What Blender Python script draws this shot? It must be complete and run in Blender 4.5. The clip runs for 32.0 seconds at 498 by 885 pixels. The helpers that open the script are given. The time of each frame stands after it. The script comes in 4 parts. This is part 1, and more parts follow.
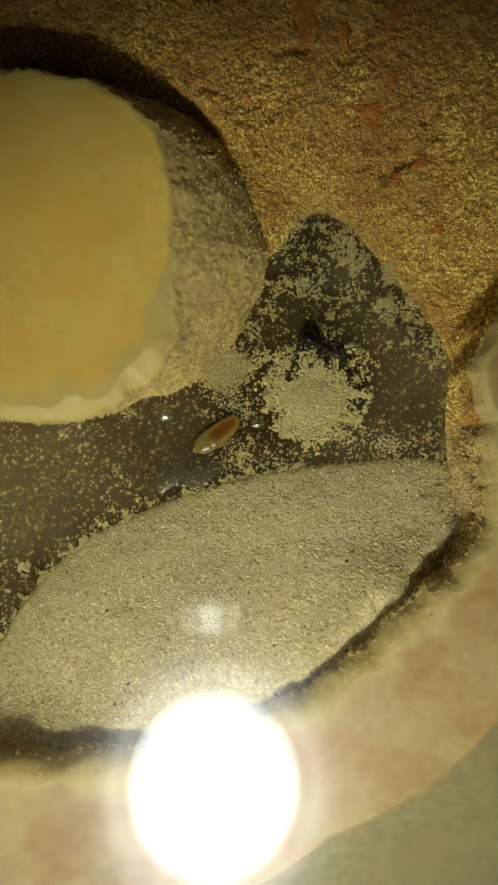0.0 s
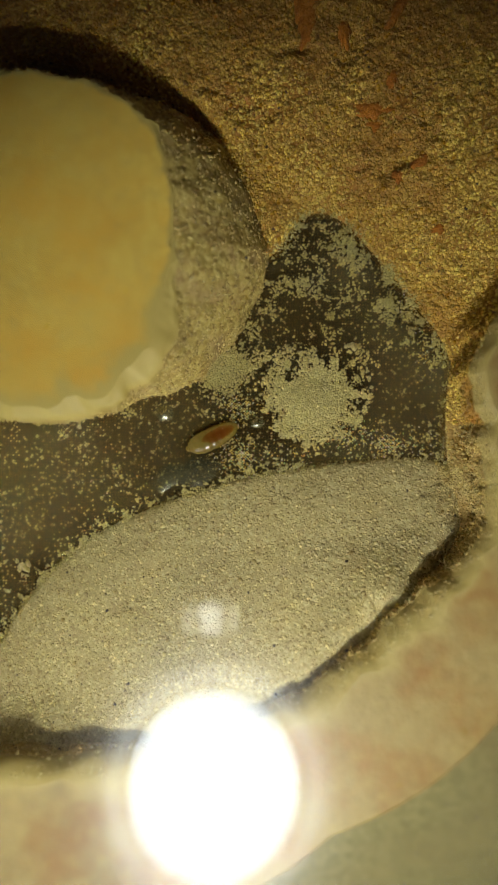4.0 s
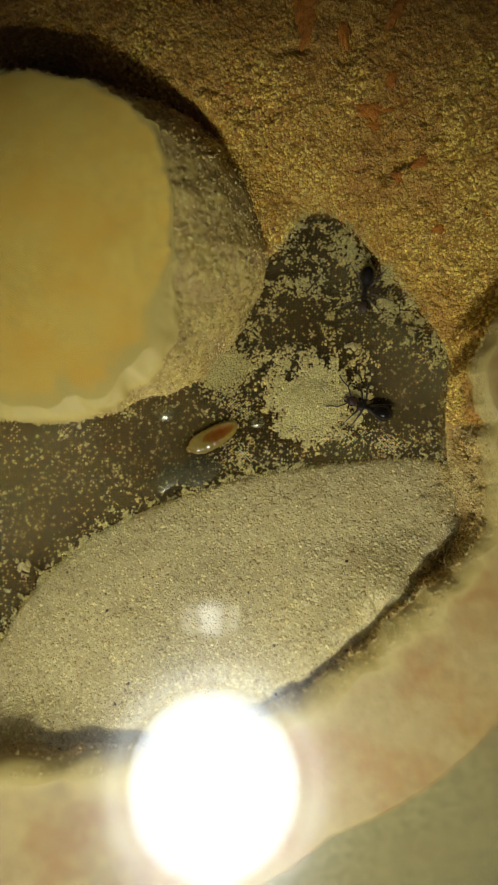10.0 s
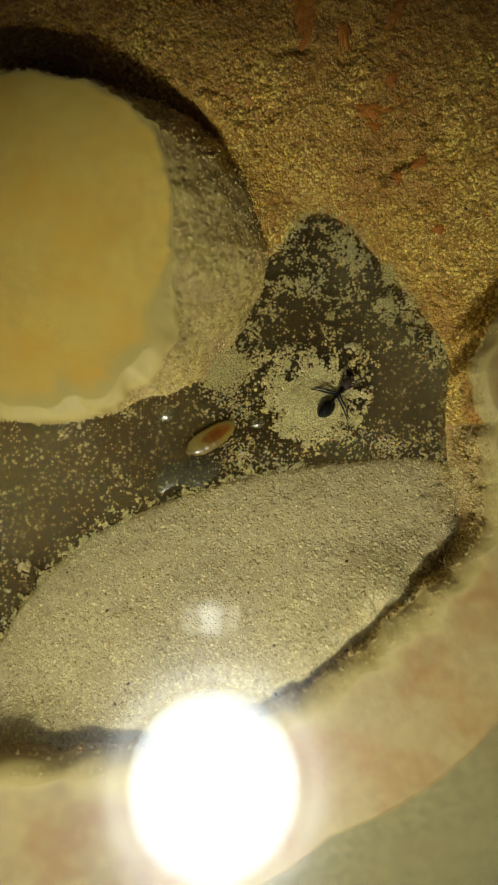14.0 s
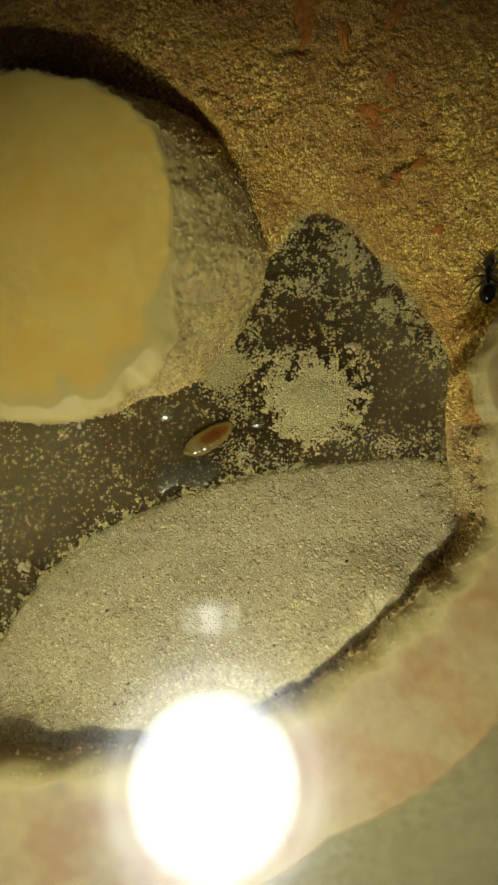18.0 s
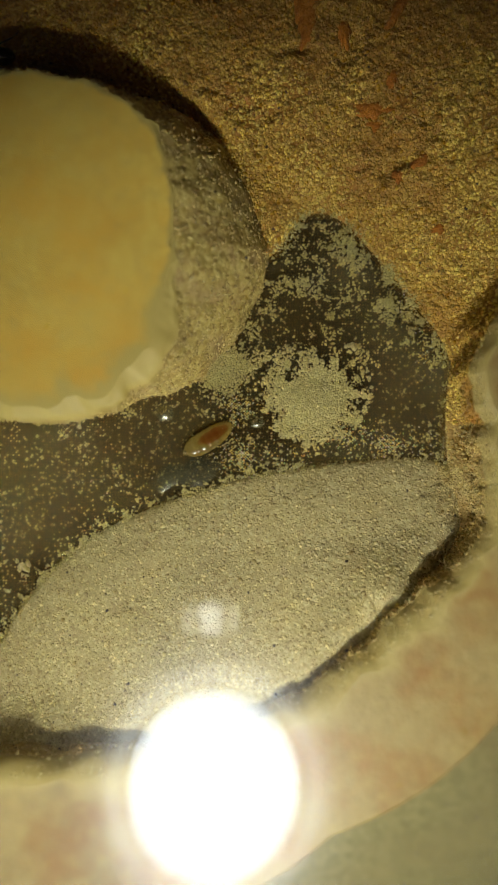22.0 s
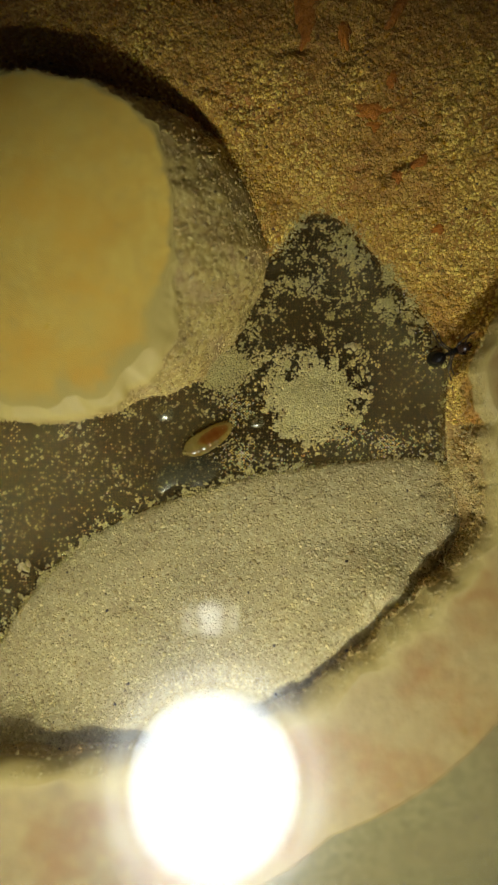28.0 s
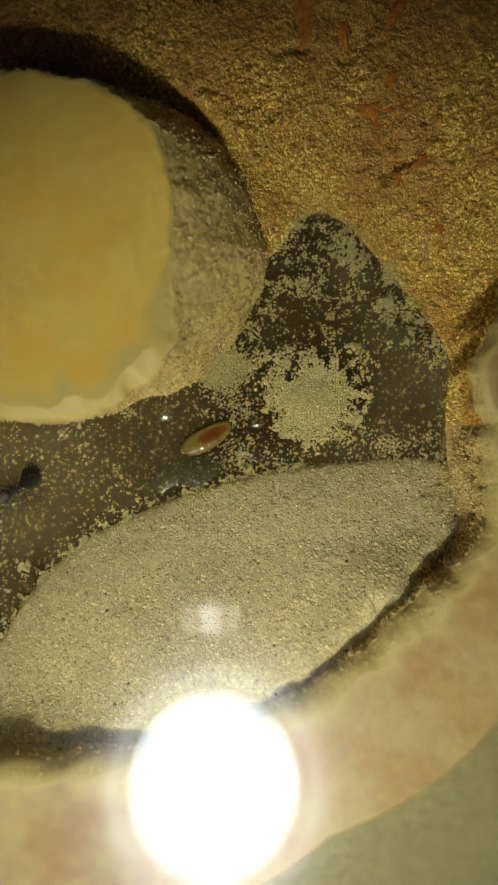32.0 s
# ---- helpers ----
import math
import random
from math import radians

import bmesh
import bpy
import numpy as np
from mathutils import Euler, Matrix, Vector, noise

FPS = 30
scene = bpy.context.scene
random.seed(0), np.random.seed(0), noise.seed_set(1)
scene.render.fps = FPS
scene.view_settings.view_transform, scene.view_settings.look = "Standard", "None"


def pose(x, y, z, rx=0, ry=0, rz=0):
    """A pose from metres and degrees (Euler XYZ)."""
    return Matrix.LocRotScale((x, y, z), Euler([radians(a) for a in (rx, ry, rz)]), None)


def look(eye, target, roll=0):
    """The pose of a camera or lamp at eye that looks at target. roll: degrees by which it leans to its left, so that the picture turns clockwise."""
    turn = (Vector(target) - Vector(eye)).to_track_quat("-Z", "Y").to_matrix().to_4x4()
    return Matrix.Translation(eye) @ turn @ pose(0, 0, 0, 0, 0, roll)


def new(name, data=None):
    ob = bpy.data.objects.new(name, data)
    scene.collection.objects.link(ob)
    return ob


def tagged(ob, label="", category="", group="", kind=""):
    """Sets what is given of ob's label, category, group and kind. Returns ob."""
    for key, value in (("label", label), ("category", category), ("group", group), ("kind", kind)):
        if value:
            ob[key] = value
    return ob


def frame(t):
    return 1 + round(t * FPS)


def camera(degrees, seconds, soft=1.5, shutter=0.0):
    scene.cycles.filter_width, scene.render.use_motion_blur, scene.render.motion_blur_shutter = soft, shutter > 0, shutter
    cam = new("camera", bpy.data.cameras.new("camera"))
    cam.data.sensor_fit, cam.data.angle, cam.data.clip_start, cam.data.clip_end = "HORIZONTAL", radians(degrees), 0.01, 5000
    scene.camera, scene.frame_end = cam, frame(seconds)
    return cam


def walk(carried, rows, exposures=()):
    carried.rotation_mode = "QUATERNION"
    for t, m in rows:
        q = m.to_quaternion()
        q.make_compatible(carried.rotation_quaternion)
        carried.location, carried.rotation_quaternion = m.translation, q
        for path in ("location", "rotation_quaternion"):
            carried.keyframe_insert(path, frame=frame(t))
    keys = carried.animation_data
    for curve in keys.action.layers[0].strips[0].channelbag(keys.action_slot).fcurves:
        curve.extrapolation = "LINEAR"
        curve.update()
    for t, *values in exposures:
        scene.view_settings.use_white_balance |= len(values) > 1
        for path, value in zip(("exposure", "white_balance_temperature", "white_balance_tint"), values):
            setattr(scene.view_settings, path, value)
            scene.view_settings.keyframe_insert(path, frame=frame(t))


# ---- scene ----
MM = 0.001

# ---- camera: held still above the nest, looking straight down through its glass cover ----
EYE_Z = 65.0
cam = camera(38.0, 32.0, soft=0.85)
cam.data.dof.use_dof = True
cam.data.dof.focus_distance = 0.0633
cam.data.dof.aperture_fstop = 20.0
HELD = pose(0, 0, EYE_Z * MM)
walk(cam, [(0.0, HELD), (32.0, HELD)], exposures=[(0.0, 0.0), (32.0, 0.0)])

# ---- light: a dim room and one LED torch beside the camera ----
world = bpy.data.worlds.new("dim_room")
scene.world = world
world.use_nodes = True
world.node_tree.nodes["Background"].inputs[0].default_value = (1.0, 0.80, 0.55, 1)
world.node_tree.nodes["Background"].inputs[1].default_value = 0.003
TORCH_AT = (-5.4, -52.5, 65.0)
TORCH_RADIUS = 12.9
TORCH_POWER = 8.5
CORE_RADIUS = 3.0
CORE_POWER = 665.0


# ---- materials ----
def nodes_of(name):
    m = bpy.data.materials.new(name)
    m.use_nodes = True
    t = m.node_tree
    return m, t, t.nodes["Principled BSDF"]


def node(t, kind, **inputs):
    n = t.nodes.new(kind)
    for k, v in inputs.items():
        n.inputs[k.replace("_", " ")].default_value = v
    return n


def ramp(t, src, stops):
    r = t.nodes.new("ShaderNodeValToRGB")
    e = r.color_ramp.elements
    while len(e) < len(stops):
        e.new(0.5)
    for el, (p, c) in zip(e, stops):
        el.position, el.color = p, (*c, 1)
    t.links.new(src, r.inputs[0])
    return r.outputs[0]


def mixed(t, fac, a, b, blend="MIX"):
    n = t.nodes.new("ShaderNodeMix")
    n.data_type, n.blend_type = "RGBA", blend
    for socket, v in ((n.inputs[0], fac), (n.inputs[6], a), (n.inputs[7], b)):
        if isinstance(v, (int, float)):
            socket.default_value = v
        elif isinstance(v, tuple):
            socket.default_value = (*v, 1)
        else:
            t.links.new(v, socket)
    return n.outputs[2]


def grainy(name, tones, stain, grain=3600.0, stain_scale=230.0, stain_at=(0.48, 0.70), rough=0.75, relief=0.00012, specks=0.0,
           speck_colour=(0.05, 0.03, 0.015), sparkle=0.25, mingled=None, chalk=None):
    """Sandy or plastered surface: one tone a grain, stains, dark specks, relief at two scales."""
    m, t, p = nodes_of(name)
    co = t.nodes.new("ShaderNodeTexCoord").outputs["Object"]
    cells = node(t, "ShaderNodeTexVoronoi", Scale=grain)
    t.links.new(co, cells.inputs["Vector"])
    sep = t.nodes.new("ShaderNodeSeparateColor")
    t.links.new(cells.outputs["Color"], sep.inputs[0])
    colour = ramp(t, sep.outputs[0], tones)
    big = node(t, "ShaderNodeTexNoise", Scale=stain_scale, Detail=6.0, Roughness=0.6)
    t.links.new(co, big.inputs["Vector"])
    mask = ramp(t, big.outputs[0], [(stain_at[0], (0, 0, 0)), (stain_at[1], (1, 1, 1))])
    colour = mixed(t, mask, colour, stain)
    wide = node(t, "ShaderNodeTexNoise", Scale=stain_scale * 0.35, Detail=3.0)
    t.links.new(co, wide.inputs["Vector"])
    shade = ramp(t, wide.outputs[0], [(0.3, (0.78, 0.76, 0.72)), (0.7, (1.1, 1.1, 1.1))])
    colour = mixed(t, 1.0, colour, shade, "MULTIPLY")
    if mingled:
        # another sand mixed in towards the front of the nest
        place = t.nodes.new("ShaderNodeSeparateXYZ")
        t.links.new(co, place.inputs[0])
        reach = node(t, "ShaderNodeMapRange", From_Min=0.006, From_Max=-0.004, To_Max=0.75)
        t.links.new(place.outputs["Y"], reach.inputs[0])
        colour = mixed(t, reach.outputs[0], colour, mingled)
    if chalk:
        # pale crumbled plaster along the broken edges
        worn = t.nodes.new("ShaderNodeAttribute")
        worn.attribute_name = "chalk"
        rag = node(t, "ShaderNodeTexNoise", Scale=900.0, Detail=5.0, Roughness=0.65)
        t.links.new(co, rag.inputs["Vector"])
        add = t.nodes.new("ShaderNodeMath")
        add.operation = "ADD"
        t.links.new(worn.outputs["Fac"], add.inputs[0])
        t.links.new(rag.outputs[0], add.inputs[1])
        colour = mixed(t, ramp(t, add.outputs[0], [(0.50, (0, 0, 0)), (1.35, (1, 1, 1))]), colour, chalk)
    if specks:
        dots = node(t, "ShaderNodeTexVoronoi", Scale=grain * 0.30)
        t.links.new(co, dots.inputs["Vector"])
        d = ramp(t, dots.outputs["Distance"], [(specks, (1, 1, 1)), (specks + 0.05, (0, 0, 0))])
        colour = mixed(t, d, colour, speck_colour)
    t.links.new(colour, p.inputs["Base Color"])
    r = ramp(t, sep.outputs[1], [(0.0, (rough, rough, rough)), (1.0 - sparkle * 0.4, (rough, rough, rough)), (1.0, (0.22, 0.22, 0.22))])
    t.links.new(r, p.inputs["Roughness"])
    fine = node(t, "ShaderNodeTexNoise", Scale=grain * 0.7, Detail=4.0)
    t.links.new(co, fine.inputs["Vector"])
    b1 = node(t, "ShaderNodeBump", Strength=0.55, Distance=relief)
    b1.invert = True
    t.links.new(cells.outputs["Distance"], b1.inputs["Height"])
    b2 = node(t, "ShaderNodeBump", Strength=0.5, Distance=relief)
    t.links.new(fine.outputs[0], b2.inputs["Height"])
    t.links.new(b1.outputs[0], b2.inputs["Normal"])
    t.links.new(b2.outputs[0], p.inputs["Normal"])
    return m


def plain(name, colour, rough=0.5, metal=0.0, variation=0.2, scale=900.0, relief=0.00003, coat=0.0):
    m, t, p = nodes_of(name)
    co = t.nodes.new("ShaderNodeTexCoord").outputs["Object"]
    n = node(t, "ShaderNodeTexNoise", Scale=scale, Detail=5.0)
    t.links.new(co, n.inputs["Vector"])
    lo, hi = (tuple(c * f for c in colour) for f in (1 - variation, 1 + variation))
    t.links.new(ramp(t, n.outputs[0], [(0.3, lo), (0.7, hi)]), p.inputs["Base Color"])
    p.inputs["Roughness"].default_value = rough
    p.inputs["Metallic"].default_value = metal
    p.inputs["Coat Weight"].default_value = coat
    b = node(t, "ShaderNodeBump", Strength=0.4, Distance=relief)
    t.links.new(n.outputs[0], b.inputs["Height"])
    t.links.new(b.outputs[0], p.inputs["Normal"])
    return m


SAND_SLOPE = grainy("ochre_sand", [(0.0, (0.27, 0.125, 0.013)), (0.3, (0.36, 0.19, 0.018)), (0.7, (0.45, 0.265, 0.030)), (1.0, (0.60, 0.39, 0.066))],
                    (0.31, 0.13, 0.010), stain_scale=170.0, stain_at=(0.44, 0.66), specks=0.09, mingled=(0.43, 0.315, 0.105))
SAND_BANK = grainy("pale_sand", [(0.0, (0.31, 0.22, 0.078)), (0.10, (0.42, 0.325, 0.125)), (0.6, (0.47, 0.37, 0.150)), (1.0, (0.58, 0.475, 0.22))],
                   (0.45, 0.335, 0.13), grain=3800.0, stain_scale=260.0, stain_at=(0.5, 0.8), specks=0.055, relief=0.00005)
SAND_WALL = grainy("grey_sand", [(0.0, (0.28, 0.19, 0.042)), (0.4, (0.46, 0.335, 0.080)), (1.0, (0.60, 0.465, 0.15))],
                   (0.40, 0.26, 0.10), grain=2600.0, stain_scale=300.0, relief=0.0001)
PLASTER_TOP = grainy("cream_plaster", [(0.0, (0.60, 0.41, 0.070)), (1.0, (0.68, 0.48, 0.094))], (0.63, 0.36, 0.040), grain=2500.0, stain_scale=150.0,
                     stain_at=(0.40, 0.70), relief=0.00002, sparkle=0.0, rough=0.6, chalk=(0.44, 0.325, 0.080))
PLASTER_RIM = grainy("pink_plaster", [(0.0, (0.265, 0.180, 0.054)), (1.0, (0.315, 0.222, 0.072))], (0.26, 0.132, 0.022), grain=2600.0, stain_scale=150.0,
                     stain_at=(0.42, 0.62), relief=0.00003, sparkle=0.0, rough=0.6, chalk=(0.38, 0.28, 0.082))
CLAY = grainy("orange_clay", [(0.0, (0.31, 0.100, 0.003)), (1.0, (0.39, 0.135, 0.004))], (0.29, 0.092, 0.003), stain_scale=600.0, sparkle=0.0, rough=0.9)
TABLE = grainy("grey_table", [(0.0, (0.24, 0.195, 0.068)), (1.0, (0.315, 0.26, 0.095))], (0.28, 0.212, 0.075), grain=1500.0, stain_scale=90.0, relief=0.00002,
               specks=0.05, speck_colour=(0.2, 0.15, 0.08), sparkle=0.0)
BASE = plain("brown_base", (0.016, 0.010, 0.005), 0.8)


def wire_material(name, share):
    """Woven wire tinted from mesh to mesh, as coloured glints; share sets its brightness."""
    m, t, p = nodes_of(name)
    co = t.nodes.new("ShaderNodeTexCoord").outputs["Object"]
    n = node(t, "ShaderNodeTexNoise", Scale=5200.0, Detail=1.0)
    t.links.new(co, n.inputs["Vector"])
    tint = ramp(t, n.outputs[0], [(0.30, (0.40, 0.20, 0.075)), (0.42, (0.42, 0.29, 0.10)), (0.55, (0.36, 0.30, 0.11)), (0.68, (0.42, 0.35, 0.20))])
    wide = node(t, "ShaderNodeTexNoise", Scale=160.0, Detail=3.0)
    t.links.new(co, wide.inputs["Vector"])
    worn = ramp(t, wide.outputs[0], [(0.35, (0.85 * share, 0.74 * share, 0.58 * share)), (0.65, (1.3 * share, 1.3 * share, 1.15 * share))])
    # wire tint a little lighter towards the left
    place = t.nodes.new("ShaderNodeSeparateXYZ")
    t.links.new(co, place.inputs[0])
    left_tint = node(t, "ShaderNodeMapRange", From_Min=-0.002, From_Max=-0.010, To_Min=1.0, To_Max=1.1)
    t.links.new(place.outputs["X"], left_tint.inputs[0])
    worn = mixed(t, 1.0, worn, left_tint.outputs[0], "MULTIPLY")
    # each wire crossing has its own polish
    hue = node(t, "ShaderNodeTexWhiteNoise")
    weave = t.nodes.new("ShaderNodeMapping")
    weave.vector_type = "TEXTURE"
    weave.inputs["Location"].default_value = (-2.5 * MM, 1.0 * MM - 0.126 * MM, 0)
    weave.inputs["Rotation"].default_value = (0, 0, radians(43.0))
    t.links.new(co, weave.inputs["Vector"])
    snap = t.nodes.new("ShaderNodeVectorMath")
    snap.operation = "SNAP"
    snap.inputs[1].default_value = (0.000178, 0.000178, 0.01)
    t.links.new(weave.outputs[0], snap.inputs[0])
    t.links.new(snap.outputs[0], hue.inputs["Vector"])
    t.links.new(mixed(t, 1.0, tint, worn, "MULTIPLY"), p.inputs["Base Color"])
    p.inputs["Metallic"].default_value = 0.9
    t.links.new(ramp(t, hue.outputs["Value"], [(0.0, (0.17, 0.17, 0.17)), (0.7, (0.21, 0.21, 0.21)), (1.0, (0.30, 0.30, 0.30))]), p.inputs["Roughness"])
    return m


# one metal, painted brighter and darker so that one family alone seems to glint
WIRE = wire_material("bright_wire", 1.25)
WIRE_SHADED = wire_material("shaded_wire", 0.56)
BLACK = plain("black_shell", (0.006, 0.0045, 0.0035), 0.08, variation=0.3, scale=4000.0, relief=0.0000005)
BROWN = plain("brown_shell", (0.026, 0.011, 0.005), 0.28, variation=0.4, scale=4000.0, relief=0.00001)
LEG = plain("dark_leg", (0.022, 0.011, 0.006), 0.35, variation=0.4, scale=4000.0, relief=0.00001)
TORCH_SHELL = plain("black_plastic", (0.02, 0.02, 0.02), 0.45)


def varied_grain(name, lo, hi, rough=0.42, dark=0.005, glint=0.06, stain=None, depth=0.00015):
    """Loose grains: one tone and gloss a grain; a few are dark, a few shine."""
    m, t, p = nodes_of(name)
    g = t.nodes.new("ShaderNodeNewGeometry").outputs["Random Per Island"]
    mid = tuple((a + b) / 2 for a, b in zip(lo, hi))
    tone = ramp(t, g, [(0.0, (0.035, 0.020, 0.010)), (dark, (0.035, 0.020, 0.010)), (dark + 0.002, lo), (0.45, mid), (0.9, hi), (1.0, tuple(min(1, c * 1.3) for c in hi))])
    co = t.nodes.new("ShaderNodeTexCoord").outputs["Object"]
    cloud = node(t, "ShaderNodeTexNoise", Scale=2600.0, Detail=2.0)
    t.links.new(co, cloud.inputs["Vector"])
    tone = mixed(t, 1.0, tone, ramp(t, cloud.outputs[0], [(0.3, (0.82, 0.80, 0.76)), (0.7, (1.12, 1.12, 1.12))]), "MULTIPLY")
    if stain:
        wide = node(t, "ShaderNodeTexNoise", Scale=130.0, Detail=5.0, Roughness=0.6)
        t.links.new(co, wide.inputs["Vector"])
        # more brown clay towards the back, darker still to match the weaker light there
        place = t.nodes.new("ShaderNodeSeparateXYZ")
        t.links.new(co, place.inputs[0])
        back = node(t, "ShaderNodeMapRange", From_Min=0.025, From_Max=0.039, To_Max=0.22)
        t.links.new(place.outputs["Y"], back.inputs[0])
        more = t.nodes.new("ShaderNodeMath")
        more.operation = "ADD"
        t.links.new(wide.outputs[0], more.inputs[0])
        t.links.new(back.outputs[0], more.inputs[1])
        tone = mixed(t, ramp(t, more.outputs[0], [(0.44, (0, 0, 0)), (0.68, (0.85, 0.85, 0.85))]), tone, stain)
    t.links.new(tone, p.inputs["Base Color"])
    p.inputs["Subsurface Weight"].default_value = 0.7
    p.inputs["Subsurface Radius"].default_value = (1.0, 0.75, 0.4)
    p.inputs["Subsurface Scale"].default_value = depth
    other = t.nodes.new("ShaderNodeMath")
    other.operation = "MULTIPLY"
    other.inputs[1].default_value = 57.3
    t.links.new(g, other.inputs[0])
    frac = t.nodes.new("ShaderNodeMath")
    frac.operation = "FRACT"
    t.links.new(other.outputs[0], frac.inputs[0])
    t.links.new(ramp(t, frac.outputs[0], [(0.0, (0.14, 0.14, 0.14)), (glint, (0.14, 0.14, 0.14)), (glint + 0.01, (rough, rough, rough)), (1.0, (rough * 1.4, rough * 1.4, rough * 1.4))]), p.inputs["Roughness"])
    return m


def glint_material():
    """Small pale dots, each of its own colour, painted to stand for glints."""
    m, t, p = nodes_of("wire_glint")
    g = t.nodes.new("ShaderNodeNewGeometry").outputs["Random Per Island"]
    t.links.new(ramp(t, g, [(0.0, (0.92, 0.40, 0.10)), (0.18, (0.95, 0.66, 0.10)), (0.45, (0.90, 0.72, 0.22)), (0.65, (0.95, 0.86, 0.52)), (0.78, (0.40, 0.62, 0.22)), (0.88, (0.85, 0.80, 0.75)), (1.0, (0.75, 0.45, 0.50))]), p.inputs["Base Color"])
    p.inputs["Metallic"].default_value = 0.25
    p.inputs["Roughness"].default_value = 0.36
    return m


WIRE_GLINT = glint_material()
LOOSE_SLOPE = varied_grain("loose_ochre_grain", (0.38, 0.205, 0.018), (0.78, 0.55, 0.105), stain=(0.335, 0.150, 0.014))
LOOSE_MIXED = varied_grain("loose_mixed_grain", (0.38, 0.26, 0.075), (0.58, 0.44, 0.16), glint=0.015)
LOOSE_BANK = varied_grain("loose_pale_grain", (0.385, 0.285, 0.105), (0.66, 0.515, 0.215), glint=0.06, depth=0.00028)
LOOSE_CRUMB = varied_grain("crumb_grain", (0.28, 0.225, 0.085), (0.44, 0.365, 0.15), dark=0.0)
LOOSE_DUST = varied_grain("loose_dust_grain", (0.38, 0.295, 0.090), (0.56, 0.445, 0.152), dark=0.0)
LOOSE_PILE = varied_grain("loose_cream_grain", (0.44, 0.335, 0.108), (0.66, 0.52, 0.190), dark=0.0)


def glass_material():
    """Clear pane: transparent, with a Fresnel gloss and a faint greasy film."""
    m, t, p = nodes_of("clear_glass")
    t.nodes.remove(p)
    clear = node(t, "ShaderNodeBsdfTransparent", Color=(0.99, 0.99, 0.98, 1))
    sharp = node(t, "ShaderNodeBsdfGlossy", Roughness=0.006)
    film = node(t, "ShaderNodeBsdfGlossy", Roughness=0.30)
    film.distribution = "BECKMANN"
    gloss = node(t, "ShaderNodeMixShader")
    gloss.inputs[0].default_value = 0.27
    fres = node(t, "ShaderNodeFresnel", IOR=1.65)
    mix = t.nodes.new("ShaderNodeMixShader")
    t.links.new(sharp.outputs[0], gloss.inputs[1])
    t.links.new(film.outputs[0], gloss.inputs[2])
    t.links.new(fres.outputs[0], mix.inputs[0])
    t.links.new(clear.outputs[0], mix.inputs[1])
    t.links.new(gloss.outputs[0], mix.inputs[2])
    t.links.new(mix.outputs[0], t.nodes["Material Output"].inputs[0])
    return m


def film_material(name, colour, clear_share, rough, ior=1.55):
    """Wet, half-clear matter: part of the light goes straight through."""
    m, t, p = nodes_of(name)
    p.inputs["Base Color"].default_value = (*colour, 1)
    p.inputs["Roughness"].default_value = 0.6
    clear = node(t, "ShaderNodeBsdfTransparent", Color=(*[0.85 + 0.15 * c for c in colour], 1))
    body = t.nodes.new("ShaderNodeMixShader")
    body.inputs[0].default_value = 1 - clear_share
    wet = node(t, "ShaderNodeBsdfGlossy", Roughness=rough, Color=(0.85, 0.82, 0.64, 1))
    fres = node(t, "ShaderNodeFresnel", IOR=ior)
    mix = t.nodes.new("ShaderNodeMixShader")
    t.links.new(clear.outputs[0], body.inputs[1])
    t.links.new(p.outputs[0], body.inputs[2])
    t.links.new(fres.outputs[0], mix.inputs[0])
    t.links.new(body.outputs[0], mix.inputs[1])
    t.links.new(wet.outputs[0], mix.inputs[2])
    t.links.new(mix.outputs[0], t.nodes["Material Output"].inputs[0])
    return m


def lamp_material(name, colour, power):
    m, t, p = nodes_of(name)
    t.nodes.remove(p)
    e = node(t, "ShaderNodeEmission", Color=(*colour, 1), Strength=power)
    t.links.new(e.outputs[0], t.nodes["Material Output"].inputs[0])
    return m


PANEL = lamp_material("white_panel", (0.93, 0.93, 0.86), 6.5)
PANEL_DIM = lamp_material("dim_panel", (0.93, 0.92, 0.8), 2.8)
GLASS = glass_material()


